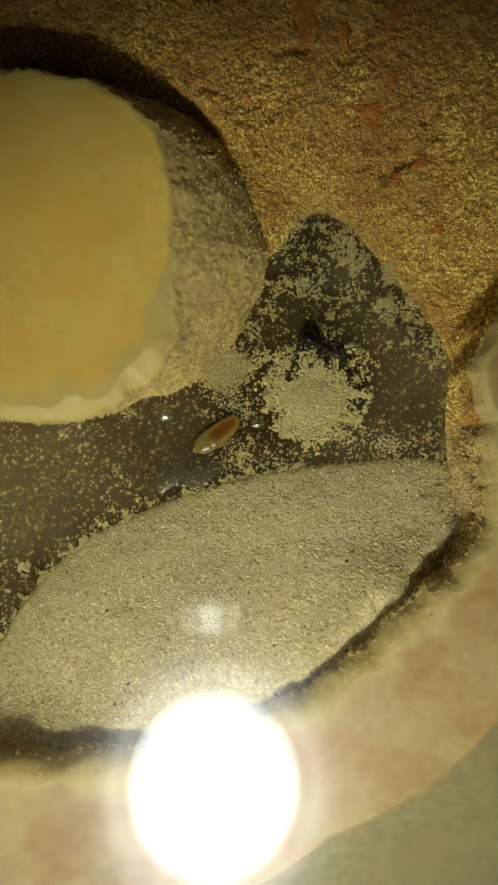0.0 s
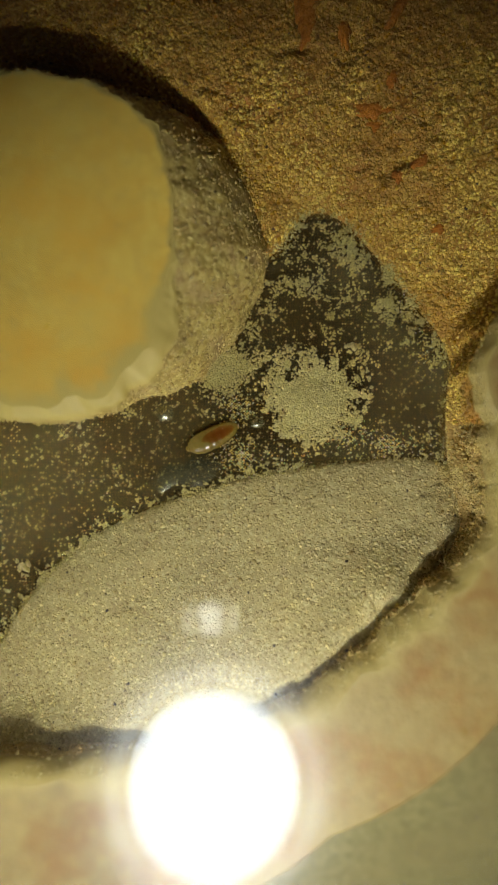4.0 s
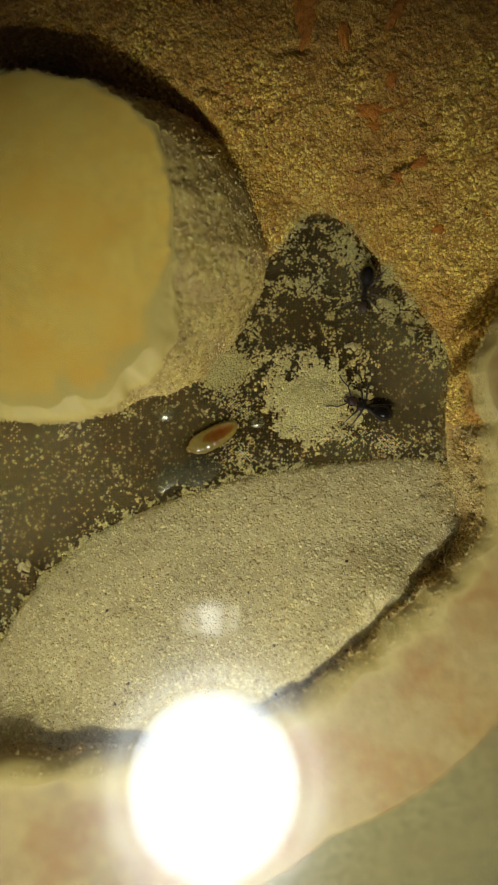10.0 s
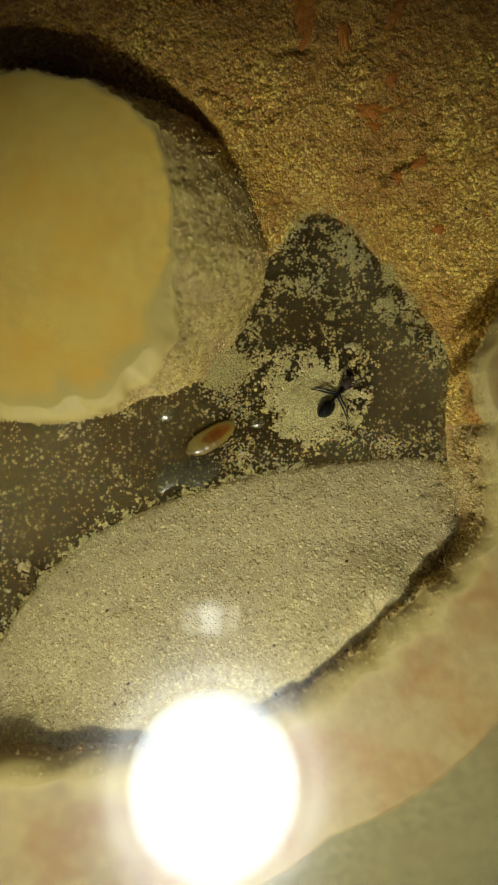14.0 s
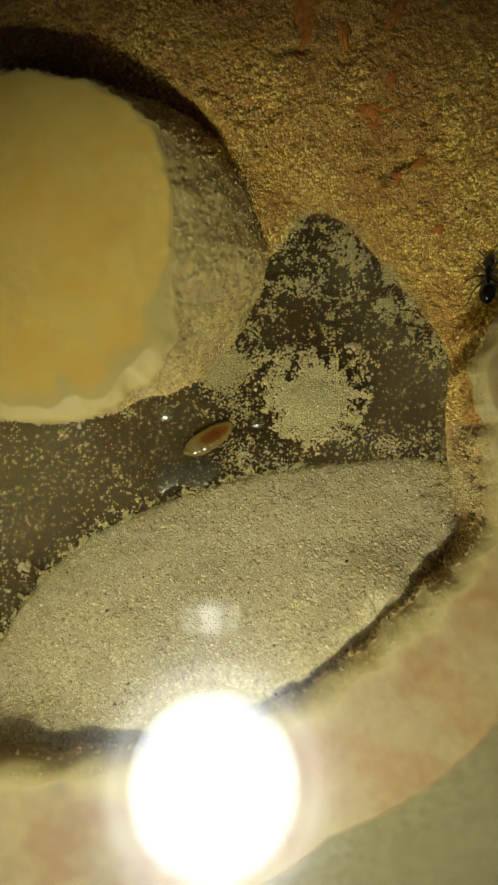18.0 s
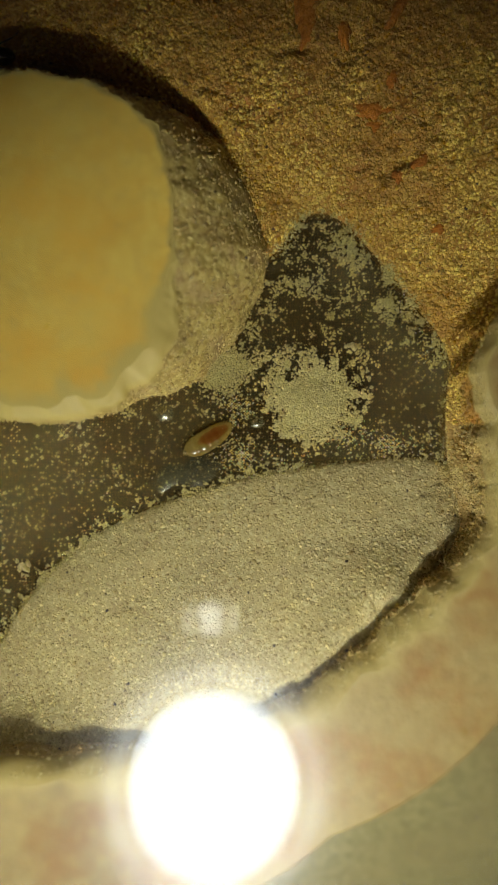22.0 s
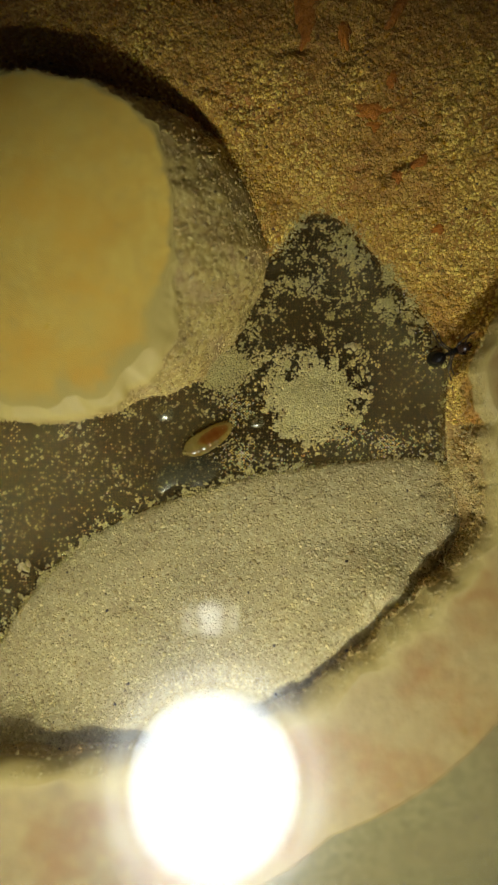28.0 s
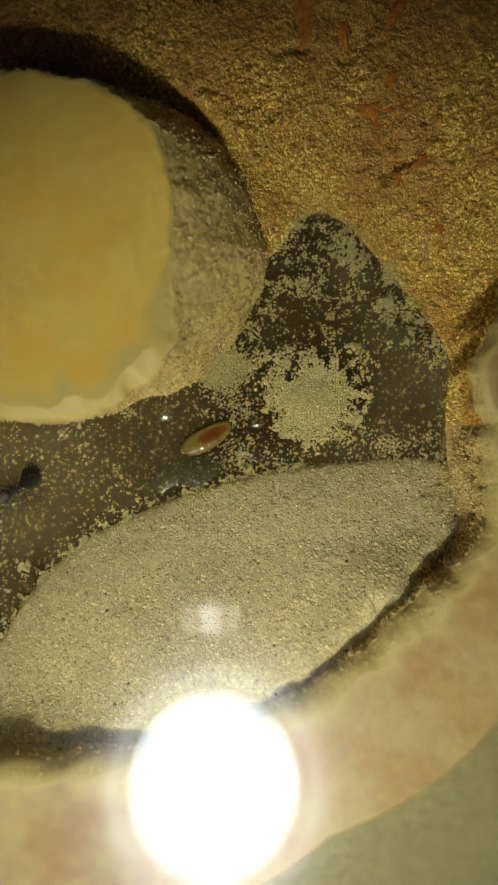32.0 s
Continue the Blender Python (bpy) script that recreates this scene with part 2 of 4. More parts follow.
def larva_material():
    """Amber skin through which a reddish brown gut shows."""
    m, t, p = nodes_of("larva_skin")
    co = t.nodes.new("ShaderNodeTexCoord").outputs["Object"]
    grid = t.nodes.new("ShaderNodeMapping")
    grid.vector_type = "TEXTURE"
    grid.inputs["Location"].default_value = (0.55 * MM, 0.10 * MM, 0.8 * MM)
    grid.inputs["Scale"].default_value = (2.1 * MM, 0.74 * MM, 2.0 * MM)
    t.links.new(co, grid.inputs["Vector"])
    far = t.nodes.new("ShaderNodeVectorMath")
    far.operation = "LENGTH"
    t.links.new(grid.outputs[0], far.inputs[0])
    cloud = node(t, "ShaderNodeTexNoise", Scale=1500.0, Detail=3.0)
    t.links.new(co, cloud.inputs["Vector"])
    add = t.nodes.new("ShaderNodeMath")
    add.operation = "MULTIPLY_ADD"
    add.inputs[1].default_value = 0.5
    t.links.new(cloud.outputs[0], add.inputs[0])
    t.links.new(far.outputs["Value"], add.inputs[2])
    t.links.new(ramp(t, add.outputs[0], [(0.40, (0.17, 0.040, 0.004)), (0.80, (0.20, 0.070, 0.008)), (1.20, (0.24, 0.130, 0.020)), (1.7, (0.25, 0.172, 0.036))]), p.inputs["Base Color"])
    p.inputs["Roughness"].default_value = 0.16
    p.inputs["Specular IOR Level"].default_value = 0.45
    p.inputs["Subsurface Weight"].default_value = 0.6
    p.inputs["Subsurface Radius"].default_value = (1.0, 0.6, 0.25)
    p.inputs["Subsurface Scale"].default_value = 0.0004
    clear = node(t, "ShaderNodeBsdfTransparent", Color=(0.95, 0.85, 0.55, 1))
    mix = t.nodes.new("ShaderNodeMixShader")
    mix.inputs[0].default_value = 0.66
    t.links.new(clear.outputs[0], mix.inputs[1])
    t.links.new(p.outputs[0], mix.inputs[2])
    t.links.new(mix.outputs[0], t.nodes["Material Output"].inputs[0])
    return m


LARVA_SKIN = larva_material()
DROP = film_material("yellow_drop", (0.52, 0.40, 0.05), 0.88, 0.27, 2.4)
WET = film_material("wet_film", (0.46, 0.42, 0.18), 0.92, 0.16)
LED = lamp_material("lens_bloom", (0.87, 0.93, 0.93), TORCH_POWER)
LED_CORE = lamp_material("led_core", (0.87, 0.93, 0.92), CORE_POWER)
HALO = lamp_material("halo_ring", (0.9, 0.93, 0.82), TORCH_POWER * 0.15)


# ---- mesh helpers ----
def mesh_from(name, verts, faces, smooth=True):
    me = bpy.data.meshes.new(name)
    me.from_pydata([tuple(v) for v in np.asarray(verts).tolist()], [], np.asarray(faces).tolist() if not isinstance(faces, list) else faces)
    if smooth:
        me.polygons.foreach_set("use_smooth", np.ones(len(me.polygons), dtype=bool))
    me.update()
    return me


def part(name, data, material, parent, label=""):
    """Links a bmesh or mesh as one mesh object under a thing or part."""
    if isinstance(data, bmesh.types.BMesh):
        me = bpy.data.meshes.new(name)
        data.to_mesh(me)
        data.free()
        me.polygons.foreach_set("use_smooth", np.ones(len(me.polygons), dtype=bool))
        data = me
    data.materials.append(material)
    ob = new(name, data)
    ob.parent = parent
    return tagged(ob, label=label)


def blob(bm, centre, radii, turn=(0, 0, 0), seg=16):
    m = pose(*[c * MM for c in centre], *turn) @ Matrix.Diagonal((*[r * MM for r in radii], 1))
    return bmesh.ops.create_uvsphere(bm, u_segments=seg, v_segments=max(6, seg * 2 // 3), radius=1, matrix=m)["verts"]


def tube(bm, points, radii, sides=7):
    """A tapered tube through the points (mm), closed at both ends."""
    pts = [Vector(p) * MM for p in points]
    rings = []
    for i, p in enumerate(pts):
        d = (pts[min(i + 1, len(pts) - 1)] - pts[max(i - 1, 0)]).normalized()
        a = d.cross(Vector((0, 0, 1)) if abs(d.z) < 0.9 else Vector((1, 0, 0))).normalized()
        b = d.cross(a)
        r = radii[i] * MM
        rings.append([bm.verts.new(p + r * (math.cos(k) * a + math.sin(k) * b)) for k in np.linspace(0, 2 * math.pi, sides, endpoint=False)])
    for u, v in zip(rings, rings[1:]):
        for k in range(sides):
            bm.faces.new((u[k], u[(k + 1) % sides], v[(k + 1) % sides], v[k]))
    bm.faces.new(rings[0][::-1])
    bm.faces.new(rings[-1])


def smooth_noise(x, y, scale, seed=0):
    """Soft value noise on arrays, about -1 to 1; scale: size of a lump in the unit of x."""
    r = np.random.RandomState(seed)
    table = r.uniform(-1, 1, (256, 256))
    u, v = x / scale + 100, y / scale + 100
    i, j = np.floor(u).astype(int), np.floor(v).astype(int)
    f, g = u - i, v - j
    f, g = f * f * (3 - 2 * f), g * g * (3 - 2 * g)
    a, b = table[i % 256, j % 256], table[(i + 1) % 256, j % 256]
    c, d = table[i % 256, (j + 1) % 256], table[(i + 1) % 256, (j + 1) % 256]
    return (a * (1 - f) + b * f) * (1 - g) + (c * (1 - f) + d * f) * g


# ---- the plan of the nest, in millimetres: wire floor at z = 0, plaster tops at z = 8 ----
TOP = 8.0


def rounded(points, n=8, closed=True):
    """A smooth line through the points."""
    p = np.array(points, float)
    out = []
    count = len(p) if closed else len(p) - 1
    for i in range(count):
        if closed:
            a, b, c, d = p[i - 1], p[i], p[(i + 1) % len(p)], p[(i + 2) % len(p)]
        else:
            a, b, c, d = p[max(i - 1, 0)], p[i], p[i + 1], p[min(i + 2, len(p) - 1)]
        for s in np.linspace(0, 1, n, endpoint=False):
            out.append(0.5 * (2 * b + (c - a) * s + (2 * a - 5 * b + 4 * c - d) * s ** 2 + (3 * b - a - 3 * c + d) * s ** 3))
    return np.array(out)


def signed(x, y, poly):
    """Distance to a closed line, positive inside."""
    x, y = np.asarray(x, float), np.asarray(y, float)
    best, inside = np.full(x.shape, 1e9), np.zeros(x.shape, bool)
    for (ax, ay), (bx, by) in zip(poly, np.roll(poly, -1, axis=0)):
        ex, ey = bx - ax, by - ay
        s = np.clip(((x - ax) * ex + (y - ay) * ey) / (ex * ex + ey * ey + 1e-12), 0, 1)
        best = np.minimum(best, (x - ax - s * ex) ** 2 + (y - ay - s * ey) ** 2)
        cross = (ay > y) != (by > y)
        with np.errstate(divide="ignore", invalid="ignore"):
            inside ^= cross & (x < (bx - ax) * (y - ay) / (by - ay + 1e-12) + ax)
    return np.where(inside, 1, -1) * np.sqrt(best)


# the free wire floor, round which the ochre sand rises
FLOOR_LINE = rounded([(5.0, 20.5), (7.6, 20.6), (10.1, 18.5), (12.6, 15.4), (15.4, 11.9), (17.2, 9.3), (18.2, 6.8), (17.8, 4.2), (17.7, 1.2),
                      (17.9, -2.2), (18.0, -6), (17.2, -12), (18, -40), (-45, -40), (-45, 15), (-22, 15.5), (-4, 15.5), (0.4, 16.2), (2.3, 17.2), (3.6, 18.9)])
# the pale bank that rises from the wire floor to the rim
BANK_LINE = rounded([(-30, -24), (-23.0, -18.5), (-20.4, -14.8), (-17.8, -11.7), (-15.2, -9.4), (-12.0, -7.4), (-7.1, -5.3), (-2.1, -3.7), (3.0, -2.6),
                     (8.1, -2.0), (13.1, -1.5), (16.6, -1.7), (18.7, -2.8), (20.2, -5.0), (21.8, -8), (24.5, -14), (26, -30), (16, -44), (-30, -46)])
# the round pillar
PILLAR = (-19.6, 15.7)
FLANK = 1.7


def top_radius(th):
    """The outline of the pillar's flat top: a rounded square."""
    k = np.array([-180, -130, -90, -67, -56, -45, -30, -14, 0, 20, 38, 52, 65, 90, 130, 180.0])
    r = np.array([13.5, 13.8, 13.8, 14.9, 15.7, 15.6, 15.1, 13.9, 13.6, 14.3, 15.2, 14.9, 14.2, 13.4, 13.5, 13.5])
    return np.interp(np.degrees(th), k, r)


def foot_radius(th):
    """How far the pillar's foot reaches: flared to the right and behind, undercut in front."""
    k = np.array([-180, -120, -90, -62, -51, -36, -20, -9, 3, 8, 20, 30, 40, 52, 65, 90, 140, 180.0])
    r = np.array([12.0, 11.0, 11.0, 13.0, 15.2, 17.8, 19.3, 20.4, 21.5, 21.2, 20.8, 20.4, 19.6, 17.8, 16.4, 15.4, 14.6, 12.0])
    d = np.degrees(th)
    return np.interp(d, k, r)


def pillar_height(x, y):
    dx, dy = np.asarray(x, float) - PILLAR[0], np.asarray(y, float) - PILLAR[1]
    th = np.arctan2(dy, dx)
    r, f, top = np.hypot(dx, dy), foot_radius(th), top_radius(th)
    s = np.clip((f - r) / np.maximum(f - top, 0.05), 0, 1)
    return np.where(f > top + 0.3, TOP * s ** (1 / FLANK), 0.0)


def rim_inner(th):
    k = np.array([-180, -150, -134, -128, -121, -110, -94.5, -83, -75, -68.5, -59, -49.7, -42.8, -33.4, -23.9, -17.8, -9.0, 0.6, 9.2, 16.8, 21, 26, 27.9, 30, 36, 53,
                  90, 130, 180.0])
    r = np.array([38, 38, 34.9, 32.2, 29.5, 26.1, 23.0, 21.1, 20.0, 19.35, 18.5, 17.95, 18.25, 19.3, 20.0, 19.9, 19.2, 18.8, 18.4, 18.6, 19.6, 21.6, 23.3, 25.3,
                  31.6, 50, 46, 56, 38.0])
    return np.interp(np.degrees(th), k, r)


def rim_outer(th):
    k = np.array([-180, -150, -125, -100, -78, -62.6, -49, -28, 0, 30, 53, 90, 130, 180.0])
    r = np.array([48, 48, 46, 39, 31.9, 30.9, 29.8, 29.6, 30.5, 36, 55, 51, 61, 44.0])
    return np.interp(np.degrees(th), k, r)


def slope_height(x, y):
    d = -signed(x, y, FLOOR_LINE)
    x, y = np.asarray(x, float), np.asarray(y, float)
    h = 4.6 * (1 - np.exp(-np.maximum(d, 0) / 10.0))
    # a gap added behind the pillar, so that its shadow goes darker
    at = np.arctan2(y - PILLAR[1], x - PILLAR[0])
    out = np.clip((np.hypot(x - PILLAR[0], y - PILLAR[1]) - foot_radius(at)) / 1.6, 0, 1)
    h = h * (1 - 0.93 * (1 - out * out * (3 - 2 * out)) * np.clip((np.degrees(at) - 18) / 25, 0, 1))
    th = np.arctan2(y, x)
    gap = np.maximum(rim_inner(th) - np.hypot(x, y), 0)
    near = np.exp(-(gap / 2.5) ** 2) * np.clip((np.degrees(th) - 14) / 8, 0, 1) * np.clip((75 - np.degrees(th)) / 20, 0, 1)
    low = np.exp(-(gap / 2.8) ** 2) * np.clip((np.degrees(th) + 40) / 10, 0, 1) * np.clip((2 - np.degrees(th)) / 8, 0, 1)
    h = h + low * np.clip(d / 1.0, 0, 1) * np.maximum(3.0 - h, 0)
    return np.where(d > 0, h + near * np.clip(d / 1.5, 0, 1) * np.maximum(5.2 - h, 0), d * 0.5)


def bank_height(x, y):
    d = signed(x, y, BANK_LINE)
    e = np.maximum(d, 0)
    x, y = np.asarray(x, float), np.asarray(y, float)
    run = 12.5
    h = 0.2 * (1 - np.exp(-e / 0.2)) + 5.2 * (1 - np.exp(-e / run)) + np.clip((e - 6) / 8, 0, 1)
    th = np.arctan2(y, x)
    gap = np.maximum(rim_inner(th) - np.hypot(x, y), 0)
    ditch = np.interp(np.degrees(th), [-180, -70, -62, -52, -47, -44, -38, -33, -27, -22, 180], [0, 0, 0.5, 0.8, 0.0, 0.0, 1.6, 2.0, 1.2, 0, 0])
    near = np.exp(-(gap / 3.0) ** 2) * np.clip((x + 4) / 8, 0.45, 1) * np.clip(e / 4, 0, 1) * np.clip((-12 - np.degrees(th)) / 34, 0, 1) ** np.where(x > 0, 1.0, 0.0)
    h = h + near * np.maximum(5.5 - h, 0) - ditch * np.exp(-(np.maximum(gap - 0.25 * np.sin(2.1 * x + 0.8 * y) * np.cos(1.7 * y), 0) / 1.1) ** 2)
    return np.where(d > 0, h, d * 1.5)


def ground_height(x, y):
    return np.maximum.reduce([np.zeros(np.shape(x)), slope_height(x, y), bank_height(x, y), pillar_height(x, y)])


# ---- the table and the nest ----
def closed_ring(rows):
    """Quads between rows of equal length that run round."""
    a = np.arange(len(rows) * rows.shape[1]).reshape(rows.shape[:2])
    n = np.roll(a, -1, axis=1)
    f = np.stack([a[:-1], n[:-1], n[1:], a[1:]], axis=-1).reshape(-1, 4)
    return rows.reshape(-1, 3) * MM, f


def polar(cx, cy, th, r, z):
    return np.stack([cx + r * np.cos(th), cy + r * np.sin(th), np.broadcast_to(z, np.shape(r))], axis=-1)


bm = bmesh.new()
bmesh.ops.create_cube(bm, size=1, matrix=pose(0, 0, -0.024) @ Matrix.Diagonal((0.9, 0.9, 0.04, 1)))
bmesh.ops.bevel(bm, geom=bm.edges[:], offset=0.003, segments=3, affect="EDGES")
tagged(part("ground", bm, TABLE, None), "greyish beige speckled table top under the nest", "table top", kind="structure")

nest = tagged(new("ant_nest"), "round plaster ant nest with sandy chambers and a wire mesh floor", "ant nest")

bm = bmesh.new()
th = np.linspace(-math.pi, math.pi, 160, endpoint=False)
for z in (-1.6, -3.9):
    bm.faces.new([bm.verts.new(v * MM) for v in [Vector(q) for q in polar(0, 0, th, rim_outer(th) - 1.0, z)]])
bm.verts.ensure_lookup_table()
n = len(th)
for i in range(n):
    bm.faces.new((bm.verts[i], bm.verts[(i + 1) % n], bm.verts[n + (i + 1) % n], bm.verts[n + i]))
part("base_plate", bm, BASE, nest, "dark brown base under the wire mesh")


def lumps(x, y, z, seed, rough):
    """The unevenness of a sand sheet, fading out where it meets the wire."""
    lift = np.clip(z / 0.5 + 0.3, 0, 1)
    return lift * rough * (0.55 * smooth_noise(x, y, 2.6, seed) + 0.35 * smooth_noise(x, y, 0.9, seed + 1) + 0.5 * smooth_noise(x, y, 0.42, seed + 2))


def sheet(height, keep, step, box, seed, rough, grit):
    """A heightfield over the box (mm) where keep holds, with lumps and grain."""
    gx, gy = np.arange(box[0], box[1], step), np.arange(box[2], box[3], step)
    x, y = np.meshgrid(gx, gy)
    r = np.random.RandomState(seed)
    x = x + r.uniform(-0.3, 0.3, x.shape) * step
    y = y + r.uniform(-0.3, 0.3, y.shape) * step
    z = height(x, y)
    z = z + lumps(x, y, z, seed, rough)
    z = z + r.uniform(-grit, grit, z.shape)
    ok = keep(x, y, z)
    idx = np.arange(x.size).reshape(x.shape)
    q = np.stack([idx[:-1, :-1], idx[:-1, 1:], idx[1:, 1:], idx[1:, :-1]], axis=-1).reshape(-1, 4)
    q = q[ok.ravel()[q].all(axis=1)]
    used, inv = np.unique(q, return_inverse=True)
    v = np.stack([x.ravel(), y.ravel(), z.ravel()], axis=-1)[used] * MM
    return v, inv.reshape(-1, 4)


def crevices(x, y):
    """Furrows in the ochre sand: a dark one beside the pillar, one below the clay, faint ones at the back."""
    cut = np.zeros(np.shape(x))
    for ax, ay, bx, by, wide, deep in ((-4.0, 30.4, -1.6, 29.7, 0.35, 0.7), (-1.6, 29.7, 1.8, 28.4, 0.45, 0.6), (-2.0, 28.6, 1.0, 27.6, 0.7, 0.3), (12.0, 23.6, 14.0, 24.6, 0.45, 0.7),
                                       (14.2, 25.0, 16.2, 26.6, 0.4, 0.5), (15.6, 28.0, 17.0, 30.0, 0.6, 0.5), (8.5, 33.0, 12.0, 39.0, 0.9, 0.6), (4.2, 33.8, 4.8, 39.5, 0.7, 0.6)):
        ex, ey = bx - ax, by - ay
        s = np.clip(((x - ax) * ex + (y - ay) * ey) / (ex * ex + ey * ey), 0, 1)
        d = np.hypot(x - ax - s * ex, y - ay - s * ey) + 0.45 * smooth_noise(x, y, 0.8, 41)
        cut = np.maximum(cut, deep * np.exp(-(d / wide) ** 2))
    return cut


def within_rim(x, y):
    th = np.arctan2(y, x)
    return np.hypot(x, y) < rim_inner(th) + 1.2


v, f = sheet(lambda x, y: slope_height(x, y) - crevices(x, y), lambda x, y, z: within_rim(x, y) & (slope_height(x, y) > -0.35), 0.17, (-30, 30, -12, 45), 3, 0.26, 0.035)
slope = part("sand_slope", mesh_from("sand_slope", v, f), SAND_SLOPE, nest, "ochre sand slope with furrows round the wire floor")
v, f = sheet(bank_height, lambda x, y, z: within_rim(x, y) & (bank_height(x, y) > -0.45), 0.15, (-32, 26, -28, 2), 7, 0.07, 0.012)
part("sand_bank", mesh_from("sand_bank", v, f), SAND_BANK, nest, "pale rounded bank of fine sand")

def chalked(me, amount):
    """Says how far each point of a mesh has crumbled to chalk."""
    me.attributes.new("chalk", "FLOAT", "POINT").data.foreach_set("value", np.asarray(amount, float).ravel())
    return me


# the rim: rough inner wall, chalky edge, smooth top, outer side
th = np.linspace(-math.pi, math.pi, 1500, endpoint=False)
r_in, r_out = rim_inner(th), rim_outer(th)
edge = 0.42 * smooth_noise(th * 20, th * 0, 1.7, 11) + 0.08 * smooth_noise(th * 20, th * 0, 0.7, 12)
ledge = np.interp(np.degrees(th), [-180, -40, -25, 30, 180], [2.2, 2.2, 1.2, 1.1, 2.0])
ledge = ledge * (1 + 0.28 * smooth_noise(th * 20, th * 0, 2.6, 13) + 0.16 * smooth_noise(th * 20, th * 0, 0.8, 14))
rows = []
for z in np.linspace(-0.5, 6.6, 34):
    lump = 0.24 * smooth_noise(th * 20, th * 0 + z, 1.2, 15) + 0.08 * smooth_noise(th * 20, th * 0 + z, 0.5, 18)
    rows.append(polar(0, 0, th, r_in + edge + 0.35 * (1 - z / 7) + lump, z))
v, f = closed_ring(np.array(rows))
part("rim_wall", mesh_from("rim_wall", v, f), SAND_SLOPE, nest, "rough ochre inner wall of the rim")
wall_points = v
rows = rows[-1:]
STEPS = np.linspace(0.03, 1, 26)
for k in STEPS:
    o = k * ledge
    lump = (0.20 * smooth_noise(th * 20, o, 1.4, 16) + 0.07 * smooth_noise(th * 20, o, 0.6, 17)) * (1 - k) * min(1.0, 5 * k)
    rows.append(polar(0, 0, th, r_in + edge + o, 6.6 + (TOP - 6.6) * (1 - np.exp(-o / 0.8)) / (1 - np.exp(-ledge / 0.8)) + lump))
v, f = closed_ring(np.array(rows))
worn = np.concatenate([np.full(len(th), np.clip(1.15 - 0.75 * k, 0, 1)) for k in (0.0, *STEPS)])
part("rim_edge", chalked(mesh_from("rim_edge", v, f), worn), PLASTER_RIM, nest, "pale crumbling inner edge of the rim")
edge_points = v[: len(v) * 2 // 3]
rows = [polar(0, 0, th, r_in + edge + ledge, TOP)]
worn = [np.full(len(th), 0.4)]
for s in (0.05, 0.1, 0.15, 0.2, 0.3, 0.45, 0.6, 0.8, 1.0):
    rows.append(polar(0, 0, th, (r_in + edge + ledge) * (1 - s) + (r_out - 0.5) * s, TOP))
    worn.append(np.clip(0.4 - 0.75 * s * (r_out - r_in - ledge) / ledge, 0, 1))
worn = np.concatenate([*worn, *[np.zeros(len(th))] * 6])
for a in np.linspace(15, 90, 5):
    rows.append(polar(0, 0, th, r_out - 0.5 + 0.5 * math.sin(radians(a)), TOP - 0.5 + 0.5 * math.cos(radians(a))))
rows.append(polar(0, 0, th, r_out, -4.0))
v, f = closed_ring(np.array(rows))
part("rim_top", chalked(mesh_from("rim_top", v, f), worn), PLASTER_RIM, nest, "smooth pinkish orange plaster top of the rim")

# the pillar: sandy flared side, chalky edge, smooth top
th = np.linspace(-math.pi, math.pi, 620, endpoint=False)
R, F = top_radius(th), foot_radius(th)
rag = 0.20 * smooth_noise(th * 14, th * 0, 1.5, 21) + 0.07 * smooth_noise(th * 14, th * 0, 0.5, 22)
chalk = np.interp(np.degrees(th), [-180, -110, -90, -67, -45, -30, -12, -4, 20, 90, 140, 180], [1.0, 1.1, 1.2, 1.7, 1.7, 1.4, 0.6, 0.2, 0.2, 0.2, 0.3, 1.0])
chalk = chalk * (1 + 0.28 * smooth_noise(th * 14, th * 0, 1.6, 23)) + 0.08 * smooth_noise(th * 14, th * 0, 0.5, 24)
chalk = np.clip(chalk, 0.08, None)
rows = []
chalk = chalk * 0.85
brow = TOP - 1.2 * np.clip(chalk / 1.6, 0.08, 1)
for level in np.linspace(-0.04, 1.0, 56):
    z = level * brow
    s = np.clip(z / TOP, 0, 1) ** FLANK
    out = F + (R - F) * s
    under = F + (R - F) * np.clip(z / 5.5, 0, 1) ** 0.6
    r = np.where(F > R + 0.3, out, under) + rag * (z / TOP)
    arc = th * 14
    r = r + 0.20 * smooth_noise(arc, arc * 0 + z * 1.3, 1.3, 25) + 0.13 * smooth_noise(arc, arc * 0 + z * 1.3, 0.7, 26)
    rows.append(polar(*PILLAR, th, r, z))
v, f = closed_ring(np.array(rows))
pillar = part("pillar", mesh_from("pillar", v, f), SAND_WALL, nest, "grainy flared side of the pillar")
side_points = v
last = np.hypot(rows[-1][:, 0] - PILLAR[0], rows[-1][:, 1] - PILLAR[1])
rows = [rows[-1]]
inner = R + rag - chalk
for s in np.linspace(0.15, 1, 9):
    z = brow + (TOP - brow) * s ** 0.65 + (0.05 * smooth_noise(th * 14, th * 0 + s * 2, 0.4, 27) + 0.16 * smooth_noise(th * 14, th * 0 + s * 2, 1.1, 29)) * (1 - s)
    rows.append(polar(*PILLAR, th, last * (1 - s) + inner * s, z))
v, f = closed_ring(np.array(rows))
part("chalky_edge", chalked(mesh_from("chalky_edge", v, f), np.ones(len(v))), PLASTER_TOP, pillar, "pale crumbling edge of the pillar top")
rows = [polar(*PILLAR, th, inner, TOP)]
